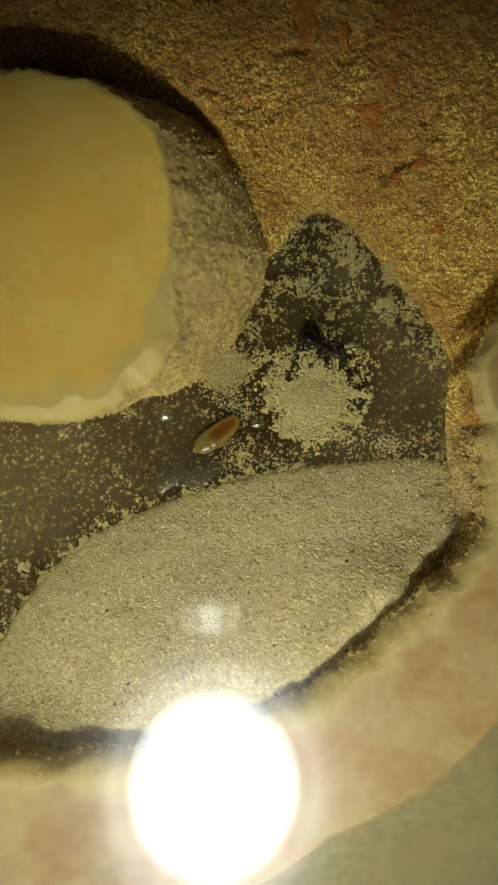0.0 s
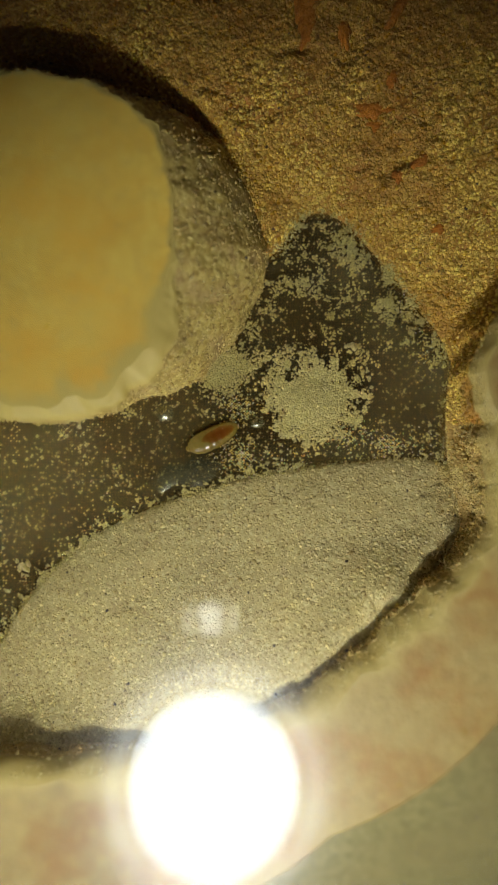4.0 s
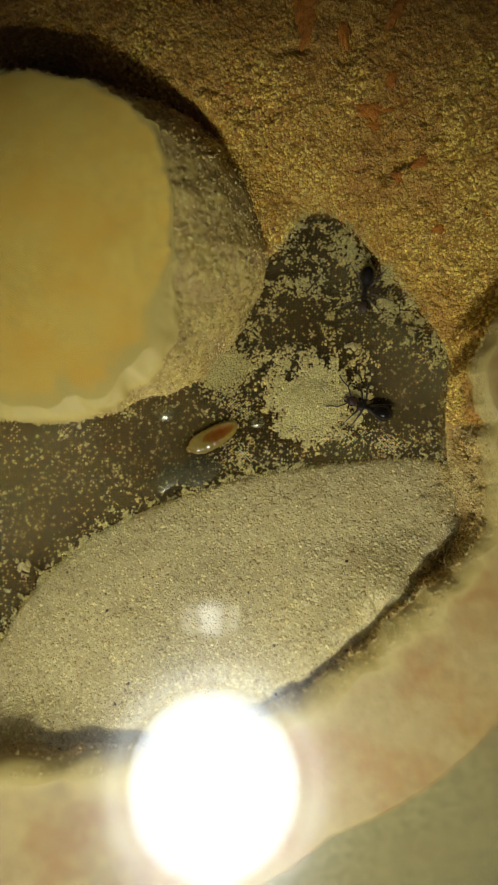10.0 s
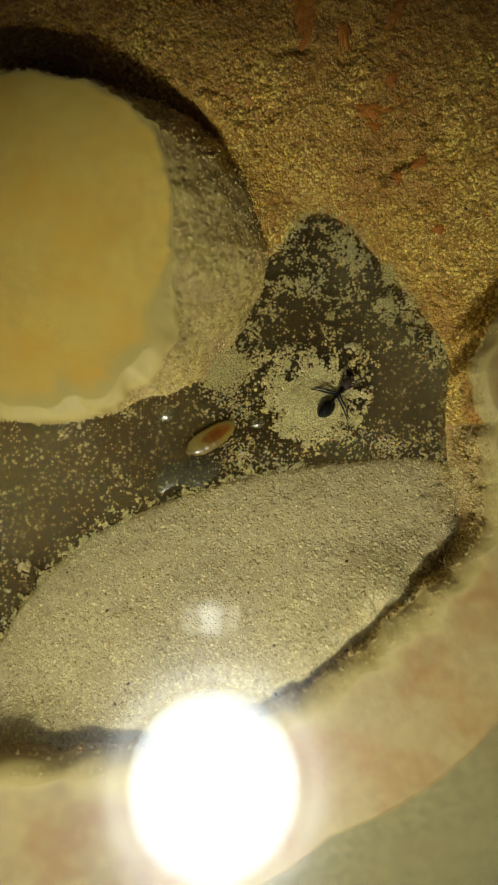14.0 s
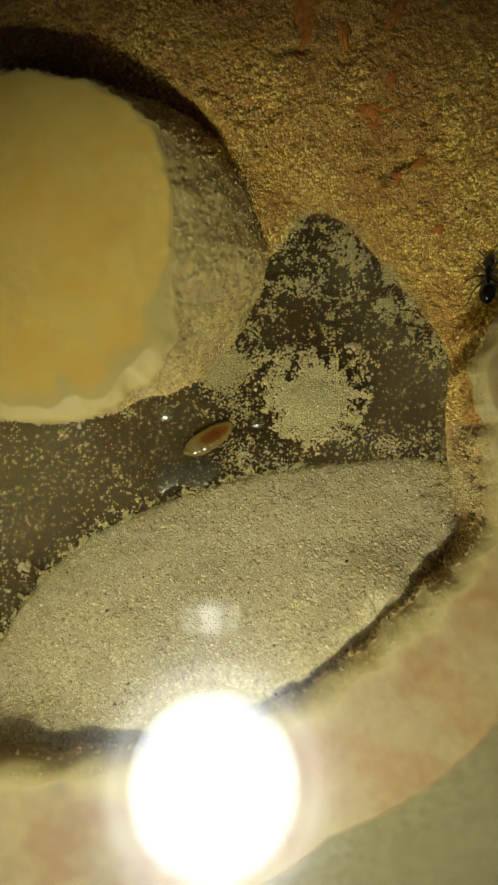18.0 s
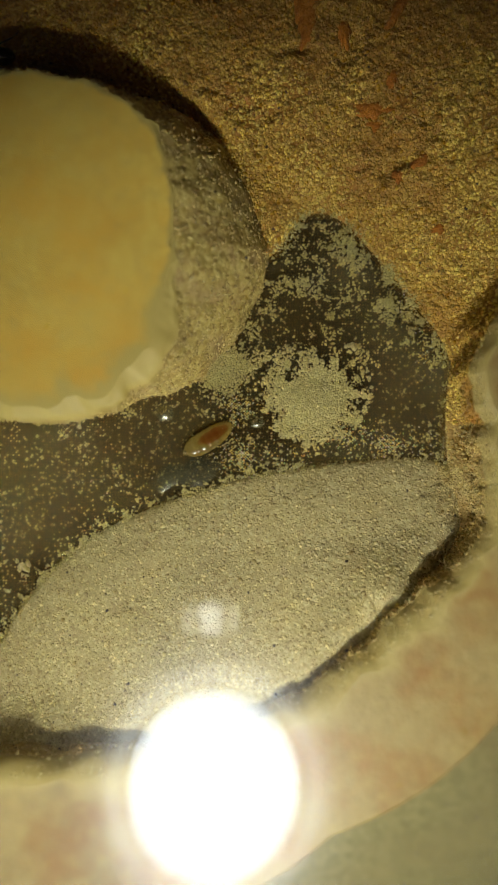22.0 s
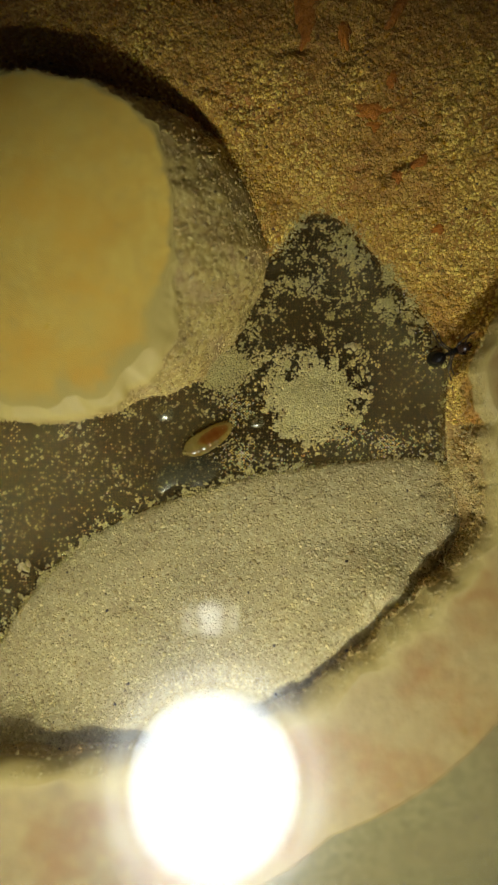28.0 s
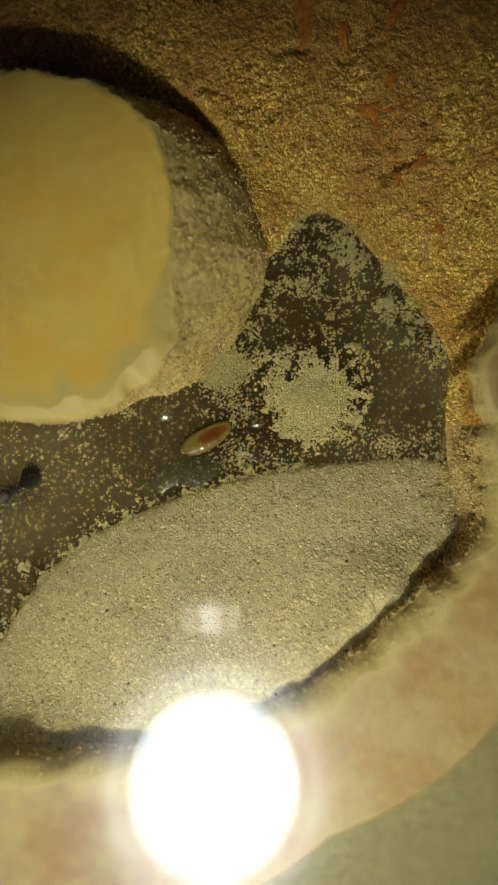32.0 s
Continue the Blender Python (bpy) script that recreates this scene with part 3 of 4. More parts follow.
for s in (0.985, 0.97, 0.95, 0.93, 0.9, 0.86, 0.8, 0.7, 0.6, 0.5, 0.4, 0.3, 0.2, 0.1, 0.0005):
    rows.append(polar(*PILLAR, th, inner * s, TOP))
    rows[-1][:, 2] += 0.06 * smooth_noise(rows[-1][:, 0], rows[-1][:, 1], 2.5, 28) * (s < 0.95)
v, f = closed_ring(np.array(rows))
gone = np.concatenate([(1 - s) * inner for s in (1, 0.985, 0.97, 0.95, 0.93, 0.9, 0.86, 0.8, 0.7, 0.6, 0.5, 0.4, 0.3, 0.2, 0.1, 0.0005)])
part("pillar_top", chalked(mesh_from("pillar_top", v, f), np.clip(0.62 - 0.42 * gone / np.maximum(np.tile(chalk, 16), 0.1), 0, 1)), PLASTER_TOP, pillar, "smooth cream yellow plaster top")


# bare clay in the ochre sand
def clay_patch(x, y, rx, ry, turn, seed):
    n = 28
    a = np.linspace(0, 2 * math.pi, n, endpoint=False)
    k = 1 + 0.30 * smooth_noise(np.cos(a) * 3, np.sin(a) * 3, 1.3, seed) + 0.18 * smooth_noise(np.cos(a) * 3, np.sin(a) * 3, 0.5, seed + 1)
    rows = []
    for s, h in ((1.15, -0.35), (0.95, -0.04), (0.7, 0.10), (0.35, 0.15), (0.002, 0.16)):
        u, w = s * k * rx * np.cos(a), s * k * ry * np.sin(a)
        c, d = math.cos(radians(turn)), math.sin(radians(turn))
        px, py = x + u * c - w * d, y + u * d + w * c
        rows.append(np.stack([px, py, slope_height(px, py) + h + 0.05 * smooth_noise(px, py, 0.4, seed + 2) + 0.16 * smooth_noise(px, py, 2.6, 3)], axis=-1))
    v, f = closed_ring(np.array(rows))
    part("clay_patch", mesh_from("clay_patch", v, f), CLAY, slope)


CLAYS = ((10.6, 28.6, 1.9, 0.85, -8), (10.9, 27.3, 0.8, 0.7, 0), (5.0, 35.6, 0.6, 1.9, -8), (4.7, 38.0, 1.3, 1.9, 10), (8.0, 35.0, 0.6, 1.3, 5),
                          (12.2, 31.0, 0.5, 0.8, 0), (12.6, 36.6, 0.5, 2.2, -32), (14.6, 24.2, 1.0, 0.45, 35), (13.0, 23.0, 0.5, 0.9, -20), (16.5, 18.6, 0.7, 0.5, 30))
for i, spec in enumerate(CLAYS):
    clay_patch(*spec, 60 + 3 * i)


# the wire floor: two families of woven wires
def woven(pitch, radius, amp, turn, family):
    n0, n1 = 190, 190
    c, d = math.cos(radians(turn)), math.sin(radians(turn))
    fine, rows = (np.arange(-2 * n0, 2 * n0) / 2, np.arange(-n1, n1)) if family == 0 else (np.arange(-2 * n1, 2 * n1) / 2, np.arange(-n0, n0))
    i, j = np.meshgrid(fine, rows, indexing="ij")
    wob = 0.020 * smooth_noise(i * 0.25, j * 0.25, 2.0, 51 + family)
    along, across = i * pitch, j * pitch + wob
    u, w = (along, across) if family == 0 else (across, along)
    x, y = -2.5 + u * c - w * d, 1.0 + u * d + w * c
    z = -0.08 + amp * np.cos(math.pi * (i + j + family)) + 0.10 * smooth_noise(x, y, 7.0, 53) + 0.012 * smooth_noise(x, y, 0.5, 54)
    ok = (ground_height(x, y) < 0.5) & (np.abs(x) < 24) & (y > -21)
    side = np.array([-d, c]) if family == 0 else np.array([c, d])
    ring = [(radius, -0.45 * radius), (0, radius), (-radius, -0.45 * radius)]
    p = np.stack([np.stack([x + a * side[0], y + a * side[1], z + b], axis=-1) for a, b in ring], axis=-2)
    idx = np.arange(p.size // 3).reshape(p.shape[:3])
    keep = ok[:-1] & ok[1:]
    f = np.concatenate([np.stack([idx[:-1, :, k], idx[1:, :, k], idx[1:, :, (k + 1) % 3], idx[:-1, :, (k + 1) % 3]], axis=-1)[keep] for k in range(3)])
    used, inv = np.unique(f, return_inverse=True)
    return p.reshape(-1, 3)[used] * MM, inv.reshape(-1, 4)


wire_floor = part("wire_floor", mesh_from("wire_floor", *woven(0.178, 0.056, 0.062, 43.0, 0)), WIRE, nest, "fine woven steel wire mesh")
tagged(wire_floor, kind="stuff")
tagged(part("cross_wire", mesh_from("cross_wire", *woven(0.178, 0.056, 0.062, 43.0, 1)), WIRE_SHADED, wire_floor, "wires woven across, darkened as if out of the light"), kind="stuff")

# ---- loose sand ----
OCTA = np.array([(1, 0, 0), (-1, 0, 0), (0, 1, 0), (0, -1, 0), (0, 0, 1), (0, 0, -1)], float)
OCTA_F = np.array([(0, 2, 4), (2, 1, 4), (1, 3, 4), (3, 0, 4), (2, 0, 5), (1, 2, 5), (3, 1, 5), (0, 3, 5)])
PHI = (1 + 5 ** 0.5) / 2
ICO = np.array([(-1, PHI, 0), (1, PHI, 0), (-1, -PHI, 0), (1, -PHI, 0), (0, -1, PHI), (0, 1, PHI), (0, -1, -PHI), (0, 1, -PHI), (PHI, 0, -1), (PHI, 0, 1), (-PHI, 0, -1),
                (-PHI, 0, 1)]) / 1.9
ICO_F = np.array([(0, 11, 5), (0, 5, 1), (0, 1, 7), (0, 7, 10), (0, 10, 11), (1, 5, 9), (5, 11, 4), (11, 10, 2), (10, 7, 6), (7, 1, 8), (3, 9, 4), (3, 4, 2), (3, 2, 6), (3, 6, 8),
                  (3, 8, 9), (4, 9, 5), (2, 4, 11), (6, 2, 10), (8, 6, 7), (9, 8, 1)])


def grains(x, y, z, size, seed, shape=(OCTA, OCTA_F)):
    """Angular grains at the places, each of its own size, form and turn."""
    r = np.random.RandomState(seed)
    n, (V, T) = len(x), shape
    p = V[None] * r.uniform(0.65, 1.25, (n, len(V), 1)) * (size[:, None, None] * r.uniform(0.7, 1.3, (n, 1, 3)))
    a, b = r.uniform(0, 6.283, n), r.uniform(-0.8, 0.8, n)
    ca, sa, cb, sb = np.cos(a)[:, None], np.sin(a)[:, None], np.cos(b)[:, None], np.sin(b)[:, None]
    px, py, pz = p[..., 0], p[..., 1] * cb - p[..., 2] * sb, p[..., 1] * sb + p[..., 2] * cb
    px, py = px * ca - py * sa, px * sa + py * ca
    v = np.stack([px + x[:, None], py + y[:, None], pz + z[:, None]], axis=-1).reshape(-1, 3) * MM
    f = (T[None] + (np.arange(n) * len(V))[:, None, None]).reshape(-1, 3)
    return v, f


rng = np.random.RandomState(5)


def strewn(count, box, height, keep, size, seed, sunk):
    x, y = rng.uniform(box[0], box[1], count), rng.uniform(box[2], box[3], count)
    ok = keep(x, y)
    x, y = x[ok], y[ok]
    s = rng.uniform(*size, len(x))
    return grains(x, y, height(x, y) + s * sunk, s, seed, (ICO, ICO_F))


def slope_surface(x, y):
    z = slope_height(x, y) - crevices(x, y)
    return z + lumps(x, y, z, 3, 0.26)


def bank_surface(x, y):
    z = bank_height(x, y)
    return z + lumps(x, y, z, 7, 0.07)


def free_slope(x, y):
    h = slope_height(x, y)
    bare = np.zeros(np.shape(x), bool)
    for cx, cy, rx, ry, turn in CLAYS:
        bare |= np.hypot((x - cx) / rx, (y - cy) / ry) < 0.68 + 0.35 * smooth_noise(x, y, 0.6, 42)
    return ~bare & within_rim(x, y) & (h > -0.15) & (h > bank_height(x, y)) & (h > pillar_height(x, y))


v, f = strewn(52000, (-24, 24, -8, 42), slope_surface, lambda x, y: free_slope(x, y) & (y > 2 + 1.5 * smooth_noise(x, y, 0.8, 43)), (0.10, 0.215), 31, 0.02)
tagged(part("slope_grain", mesh_from("slope_grain", v, f), LOOSE_SLOPE, None), "loose ochre sand grains on the slope", "sand", kind="stuff")
v, f = strewn(3000, (14, 24, -12, 4), slope_surface, lambda x, y: free_slope(x, y) & (y <= 2 + 1.5 * smooth_noise(x, y, 0.8, 43)), (0.07, 0.19), 35, 0.15)
tagged(part("ramp_grain", mesh_from("ramp_grain", v, f), LOOSE_MIXED, None), "loose sandy beige grains between the bank and the rim", "sand", kind="stuff")
spill = rng.uniform(0, 1, 1500)
x = 17.6 + 3.6 * spill + rng.normal(0, 0.35, 1500)
y = -2.2 - 5.6 * spill ** 1.15 + rng.normal(0, 0.35, 1500)
ok = (ground_height(x, y) > 0.1) & within_rim(x, y)
x, y = x[ok], y[ok]
v, f = grains(x, y, ground_height(x, y) + rng.uniform(0, 0.12, len(x)), rng.uniform(0.07, 0.22, len(x)), 36, (ICO, ICO_F))
tagged(part("spilled_sand", mesh_from("spilled_sand", v, f, smooth=False), LOOSE_MIXED, None), "coarse pale grains spilled beside the end of the bank", "sand", kind="stuff")
v, f = strewn(30000, (-27, 20, -27, 0), bank_surface, lambda x, y: within_rim(x, y) & (bank_height(x, y) > -0.05), (0.11, 0.25), 32, -0.70)
tagged(part("bank_grain", mesh_from("bank_grain", v, f), LOOSE_BANK, None), "fine pale sand grains on the bank", "sand", kind="stuff")

# the little heap on the wire floor, and the dusting round it
HEAP = (5.8, 3.6)


def heaped(x, y):
    """How likely a grain lies here: the heap with its ragged border, and thin tails of it."""
    u, w = (x - HEAP[0]) / 4.3, (y - HEAP[1]) / 3.4
    q = np.hypot(u, w) + 0.20 * smooth_noise(x, y, 1.9, 71) + 0.22 * smooth_noise(x, y, 0.7, 72)
    tails = 0.55 * np.exp(-((x - 1.6) / 2.2) ** 2 - ((y - 6.7) / 0.9) ** 2) + 0.5 * np.exp(-((x - 6.0) / 3.4) ** 2 - ((y - 7.4) / 0.8) ** 2)
    return np.clip((1.10 - q) / 0.50, 0, 1) + tails * (smooth_noise(x, y, 0.7, 74) > -0.1)


n = 24000
x, y = rng.uniform(-3, 12, n), rng.uniform(-1.5, 10, n)
ok = (heaped(x, y) > rng.uniform(0, 1, n)) & (ground_height(x, y) < 0.1)
x, y = x[ok], y[ok]
q = np.hypot((x - HEAP[0]) / 4.3, (y - HEAP[1]) / 3.4)
size = rng.uniform(0.07, 0.17, len(x))
z = np.maximum(-0.1 + 0.46 * (1 - (q / 0.66) ** 4), 0.05) - 0.25 * size + rng.uniform(0, 0.06, len(x))
v, f = grains(x, y, z, size, 33, (ICO, ICO_F))
ring = np.linspace(0, 2 * math.pi, 60, endpoint=False)
k = 0.66 * (1 + 0.25 * smooth_noise(np.cos(ring) * 2, np.sin(ring) * 2, 0.8, 71))
rows = [np.stack([HEAP[0] + 4.1 * s * k * np.cos(ring), HEAP[1] + 3.3 * s * k * np.sin(ring), np.full(60, -0.1 + 0.46 * (1 - s ** 4))], axis=-1) for s in (1, 0.9, 0.7, 0.45, 0.2, 0.001)]
v0, f0 = closed_ring(np.array(rows))
v0[:, 2] += 0.00006 * smooth_noise(v0[:, 0] / MM, v0[:, 1] / MM, 0.3, 73)
heap = mesh_from("sand_heap", np.concatenate([v, v0]), f.tolist() + (f0 + len(v)).tolist())
tagged(part("sand_heap", heap, LOOSE_PILE, None), "small heap of cream sand grains on the wire mesh", "sand heap", kind="stuff")


def dust(x, y):
    """How thick the sand lies on the wire floor: most in the back, along the slope and in drifts."""
    edge = signed(x, y, FLOOR_LINE)
    lump = smooth_noise(x, y, 1.5, 81) + 0.8 * smooth_noise(x, y, 0.6, 82)
    back = np.clip((y - 4) / 6, 0, 1)
    drift = np.zeros(np.shape(x))
    for cx, cy, sx, sy, w in ((9.8, 16.7, 1.7, 1.7, 1.2), (8.1, 19.0, 1.5, 0.8, 0.8), (12.6, 13.4, 1.0, 2.2, 0.9), (5.0, 13.9, 2.2, 1.0, 0.8), (6.0, 17.0, 1.2, 0.8, 0.6),
                              (7.6, 10.4, 2.0, 1.0, 0.45), (10.1, 6.8, 1.2, 1.5, 0.6), (14.9, 11.4, 0.8, 2.0, 0.8), (16.7, 7.3, 0.5, 2.5, 0.7), (15.2, 4.8, 1.2, 1.0, 0.3),
                              (0.0, 10.4, 1.2, 1.2, 0.5), (3.5, 11.4, 2.0, 1.2, 0.35)):
        drift = np.maximum(drift, w * np.exp(-((x - cx) / sx) ** 2 - ((y - cy) / sy) ** 2) * (0.75 + 0.6 * lump))
    return drift * 1.1 + 0.24 * back * (lump > -0.2) + 0.16 * (lump > 0.75) - 0.12 + 0.55 * np.exp(-np.abs(edge) / 0.45) + 0.55 * np.exp(-np.abs(signed(x, y, BANK_LINE)) / 0.35) * (lump > -0.2) + 0.16 * lump


n = 26000
x, y = rng.uniform(-24, 18.5, n), rng.uniform(-18, 21, n)
ok = (ground_height(x, y) < 0.15) & (dust(x, y) * (0.42 + 0.5 * (y > 5)) > rng.uniform(0, 1, n))
x, y = x[ok], y[ok]
count = np.clip((rng.exponential(4.5, len(x))).astype(int) + 1, 1, 34)
x, y, tight = np.repeat(x, count), np.repeat(y, count), np.repeat(0.055 * np.sqrt(count), count)
x, y = x + rng.normal(0, 1, len(x)) * tight, y + rng.normal(0, 1, len(x)) * tight
line = BANK_LINE[(BANK_LINE[:, 1] > -19) & (BANK_LINE[:, 1] < -2.3) & (BANK_LINE[:, 0] < 8)]
pick = rng.randint(0, len(line), 170)
shift = rng.uniform(0, 1, 170)[:, None]
spot = line[pick] * (1 - shift) + line[np.minimum(pick + 1, len(line) - 1)] * shift
spot = np.repeat(spot + np.stack([rng.normal(0, 0.35, 170), rng.normal(0.1, 0.35, 170)], axis=-1), 9, axis=0)
x, y = np.append(x, spot[:, 0] + rng.normal(0, 0.15, len(spot))), np.append(y, spot[:, 1] + rng.normal(0, 0.13, len(spot)))
# the little fan of sand at the pillar's foot
x, y = np.append(x, rng.normal(-2.5, 1.15, 2600)), np.append(y, rng.normal(6.7, 1.15, 2600))
ok = ground_height(x, y) < 0.25
x, y = x[ok], y[ok]
v, f = grains(x, y, ground_height(x, y) + 0.05 + rng.uniform(0, 0.1, len(x)), rng.uniform(0.06, 0.15, len(x)), 34)
tagged(part("sand_dust", mesh_from("sand_dust", v, f), LOOSE_DUST, None), "scattered cream sand grains lying on the wire mesh", "sand", kind="stuff")


# grains that stick to the rim and to the pillar
def stuck(name, points, count, size, seed, material, label):
    th = np.degrees(np.arctan2(points[:, 1], points[:, 0]))
    span = (-138, 5) if name == "crack_grain" else (5, 60) if name == "wall_grain" else (-138, 40)
    near = points[(th > span[0]) & (th < span[1])] / MM if "pillar" not in name else points / MM
    p = near[np.random.RandomState(seed).randint(0, len(near), count)] + np.random.RandomState(seed + 1).normal(0, 0.08, (count, 3))
    v, f = grains(p[:, 0], p[:, 1], p[:, 2], np.random.RandomState(seed + 2).uniform(*size, count), seed, (ICO, ICO_F))
    tagged(part(name, mesh_from(name, v, f), material, None), label, "sand", kind="stuff")


stuck("rim_grain", edge_points, 1500, (0.05, 0.11), 301, LOOSE_BANK, "pale sand grains sticking to the rim's edge")
stuck("wall_grain", wall_points, 3500, (0.07, 0.18), 311, LOOSE_SLOPE, "ochre sand grains sticking to the rim's wall")
stuck("crack_grain", wall_points, 7000, (0.07, 0.18), 315, LOOSE_MIXED, "beige sand grains sticking to the rim's wall above the bank")
stuck("pillar_grain", side_points, 9000, (0.06, 0.15), 321, LOOSE_MIXED, "cream sand grains sticking to the pillar's side")


# crumbs of caked sand on the wire floor
def crumb_mesh(seed, size):
    r = np.random.RandomState(seed)
    n = 9
    x, y = r.normal(0, size * 0.42, n), r.normal(0, size * 0.34, n)
    s = r.uniform(0.3, 0.55, n) * size
    v, f = grains(x, y, 0.02 + s * 0.4, s, seed, (ICO, ICO_F))
    me = mesh_from("sand_crumb", v, f, smooth=False)
    me.materials.append(LOOSE_CRUMB)
    return me


crumbs = [crumb_mesh(90 + i, 0.26) for i in range(8)]
placed = 0
xs, ys = rng.uniform(-23, 17.5, 6000), rng.uniform(-17, 19.5, 6000)
ok = (ground_height(xs, ys) < 0.05) & (bank_height(xs, ys) < -0.2) & (np.hypot(xs - HEAP[0], ys - HEAP[1]) > 3.6) & (smooth_noise(xs, ys, 2.5, 97) > rng.uniform(-0.9, 0.6, 6000) - 0.5 * (xs < -4))
ok &= np.hypot(xs + 3.4, (ys - 0.2) * 1.6) > 2.6
for k, (x, y) in enumerate(zip(xs[ok], ys[ok])):
    ob = new("sand_crumb", crumbs[k % 8])
    s = rng.uniform(0.36, 0.85)
    ob.matrix_basis = pose(x * MM, y * MM, 0, 0, 0, rng.uniform(0, 360)) @ Matrix.Diagonal((s, s, s, 1))
    tagged(ob, "small cream crumb of caked sand on the wire mesh", "crumb", "crumbs on the wire mesh")
    placed += 1
    if placed >= 295:
        break
ob = new("sand_crumb", crumbs[3])
ob.matrix_basis = pose(9.0 * MM, 8.5 * MM, 0) @ Matrix.Diagonal((2.0, 2.0, 1.8, 1))
tagged(ob, "larger cream lump of caked sand beside the heap", "crumb", "crumbs on the wire mesh")

me = crumb_mesh(131, 0.62)
ob = new("sand_crumb", me)
ob.matrix_basis = pose(-20.2 * MM, -11.1 * MM, 0.0)
tagged(ob, "larger yellowish lump of sand near the foot of the bank", "crumb", "crumbs on the wire mesh")

# ---- wet spots ----
def dome(name, x, y, rx, ry, h, turn, material, label, category, z=0.05):
    rows, a = [], np.linspace(0, 2 * math.pi, 40, endpoint=False)
    k = 1 + 0.16 * smooth_noise(np.cos(a) * 2, np.sin(a) * 2, 0.9, int(100 + rx * 100))
    for s in (1.0, 0.98, 0.94, 0.88, 0.8, 0.7, 0.6, 0.5, 0.4, 0.3, 0.2, 0.1, 0.02):
        rows.append(np.stack([s * k * rx * np.cos(a), s * k * ry * np.sin(a), np.full(40, h * (1 - s ** 2))], axis=-1))
    v, f = closed_ring(np.array(rows))
    ob = part(name, mesh_from(name, v, f), material, None)
    ob.matrix_basis = pose(x * MM, y * MM, z * MM, 0, 0, turn)
    return tagged(ob, label, category)


dome("honey_drop", -7.6, 2.6, 0.85, 0.75, 0.27, 0, DROP, "clear yellowish drop of liquid on the wire mesh", "drop", 0.04)
dome("honey_drop", 0.75, 1.75, 0.62, 0.42, 0.18, 10, DROP, "small clear bead of liquid beside the larva", "drop", 0.04)
dome("wet_film", -4.6, -2.6, 1.9, 1.3, 0.16, 15, WET, "thin greyish wet film spread on the wire mesh", "wet film")
dome("wet_film", -7.4, -3.2, 1.5, 1.0, 0.14, 40, WET, "thin greyish wet film with bright glints on the wire mesh", "wet film")


# ---- bright dots added in the meshes of the wire, for its glints ----
def glint_dots(spots, pitch, turn):
    c, d = math.cos(radians(turn)), math.sin(radians(turn))
    i, j = np.meshgrid(np.arange(-190, 190) + 0.5, np.arange(-190, 190) + 0.5)
    x, y = -2.5 + i * pitch * c - j * pitch * d, 1.0 + i * pitch * d + j * pitch * c
    x, y = x.ravel(), y.ravel()
    r = np.random.RandomState(404)
    # wet: only how densely the added glint dots lie
    wet = np.zeros(len(x))
    for cx, cy, sx, sy, w in spots:
        wet = np.maximum(wet, w * np.exp(-((x - cx) / sx) ** 2 - ((y - cy) / sy) ** 2))
    wet = wet * (1 + 0.5 * smooth_noise(x, y, 0.9, 405))
    ok = (wet > r.uniform(0, 1, len(x))) & (ground_height(x, y) < 0.05) & (heaped(x, y) < 0.25)
    x, y, wet = x[ok], y[ok], wet[ok]
    size = r.uniform(0.060, 0.088, len(x)) * (0.75 + 0.35 * wet)
    return grains(x, y, 0.03 + 0.10 * smooth_noise(x, y, 7.0, 53), size, 406, (ICO, ICO_F))


v, f = glint_dots(((-1.0, 2.9, 1.3, 1.5, 0.9), (-0.6, -1.7, 1.7, 1.5, 0.9), (3.2, -1.6, 2.6, 1.2, 0.40), (12.4, -0.4, 1.6, 1.0, 0.9), (9.5, 0.6, 2.6, 1.4, 0.5), (15.2, 0.0, 2.0, 1.2, 0.4),
              (15.7, 8.6, 0.7, 2.2, 0.6), (14.2, 11.5, 0.7, 1.5, 0.35), (-11.0, -4.0, 6.0, 4.0, 0.05)), 0.178, 43.0)
tagged(part("wire_glint", mesh_from("wire_glint", v, f), WIRE_GLINT, None), "tiny bright dots in the wire mesh, standing for its glints", "bead", kind="stuff")


# ---- the glass cover ----
bm = bmesh.new()
bmesh.ops.create_cube(bm, size=1, matrix=pose(0, 4 * MM, 9.1 * MM) @ Matrix.Diagonal((0.130, 0.150, 0.0018, 1)))
bmesh.ops.bevel(bm, geom=bm.edges[:], offset=0.0003, segments=2, affect="EDGES")
me = bpy.data.meshes.new("glass_cover")
bm.to_mesh(me)
bm.free()
me.materials.append(GLASS)
cover = tagged(new("glass_cover", me), "clear glass cover lying on the plaster rim", "glass cover")
cover.visible_shadow = False


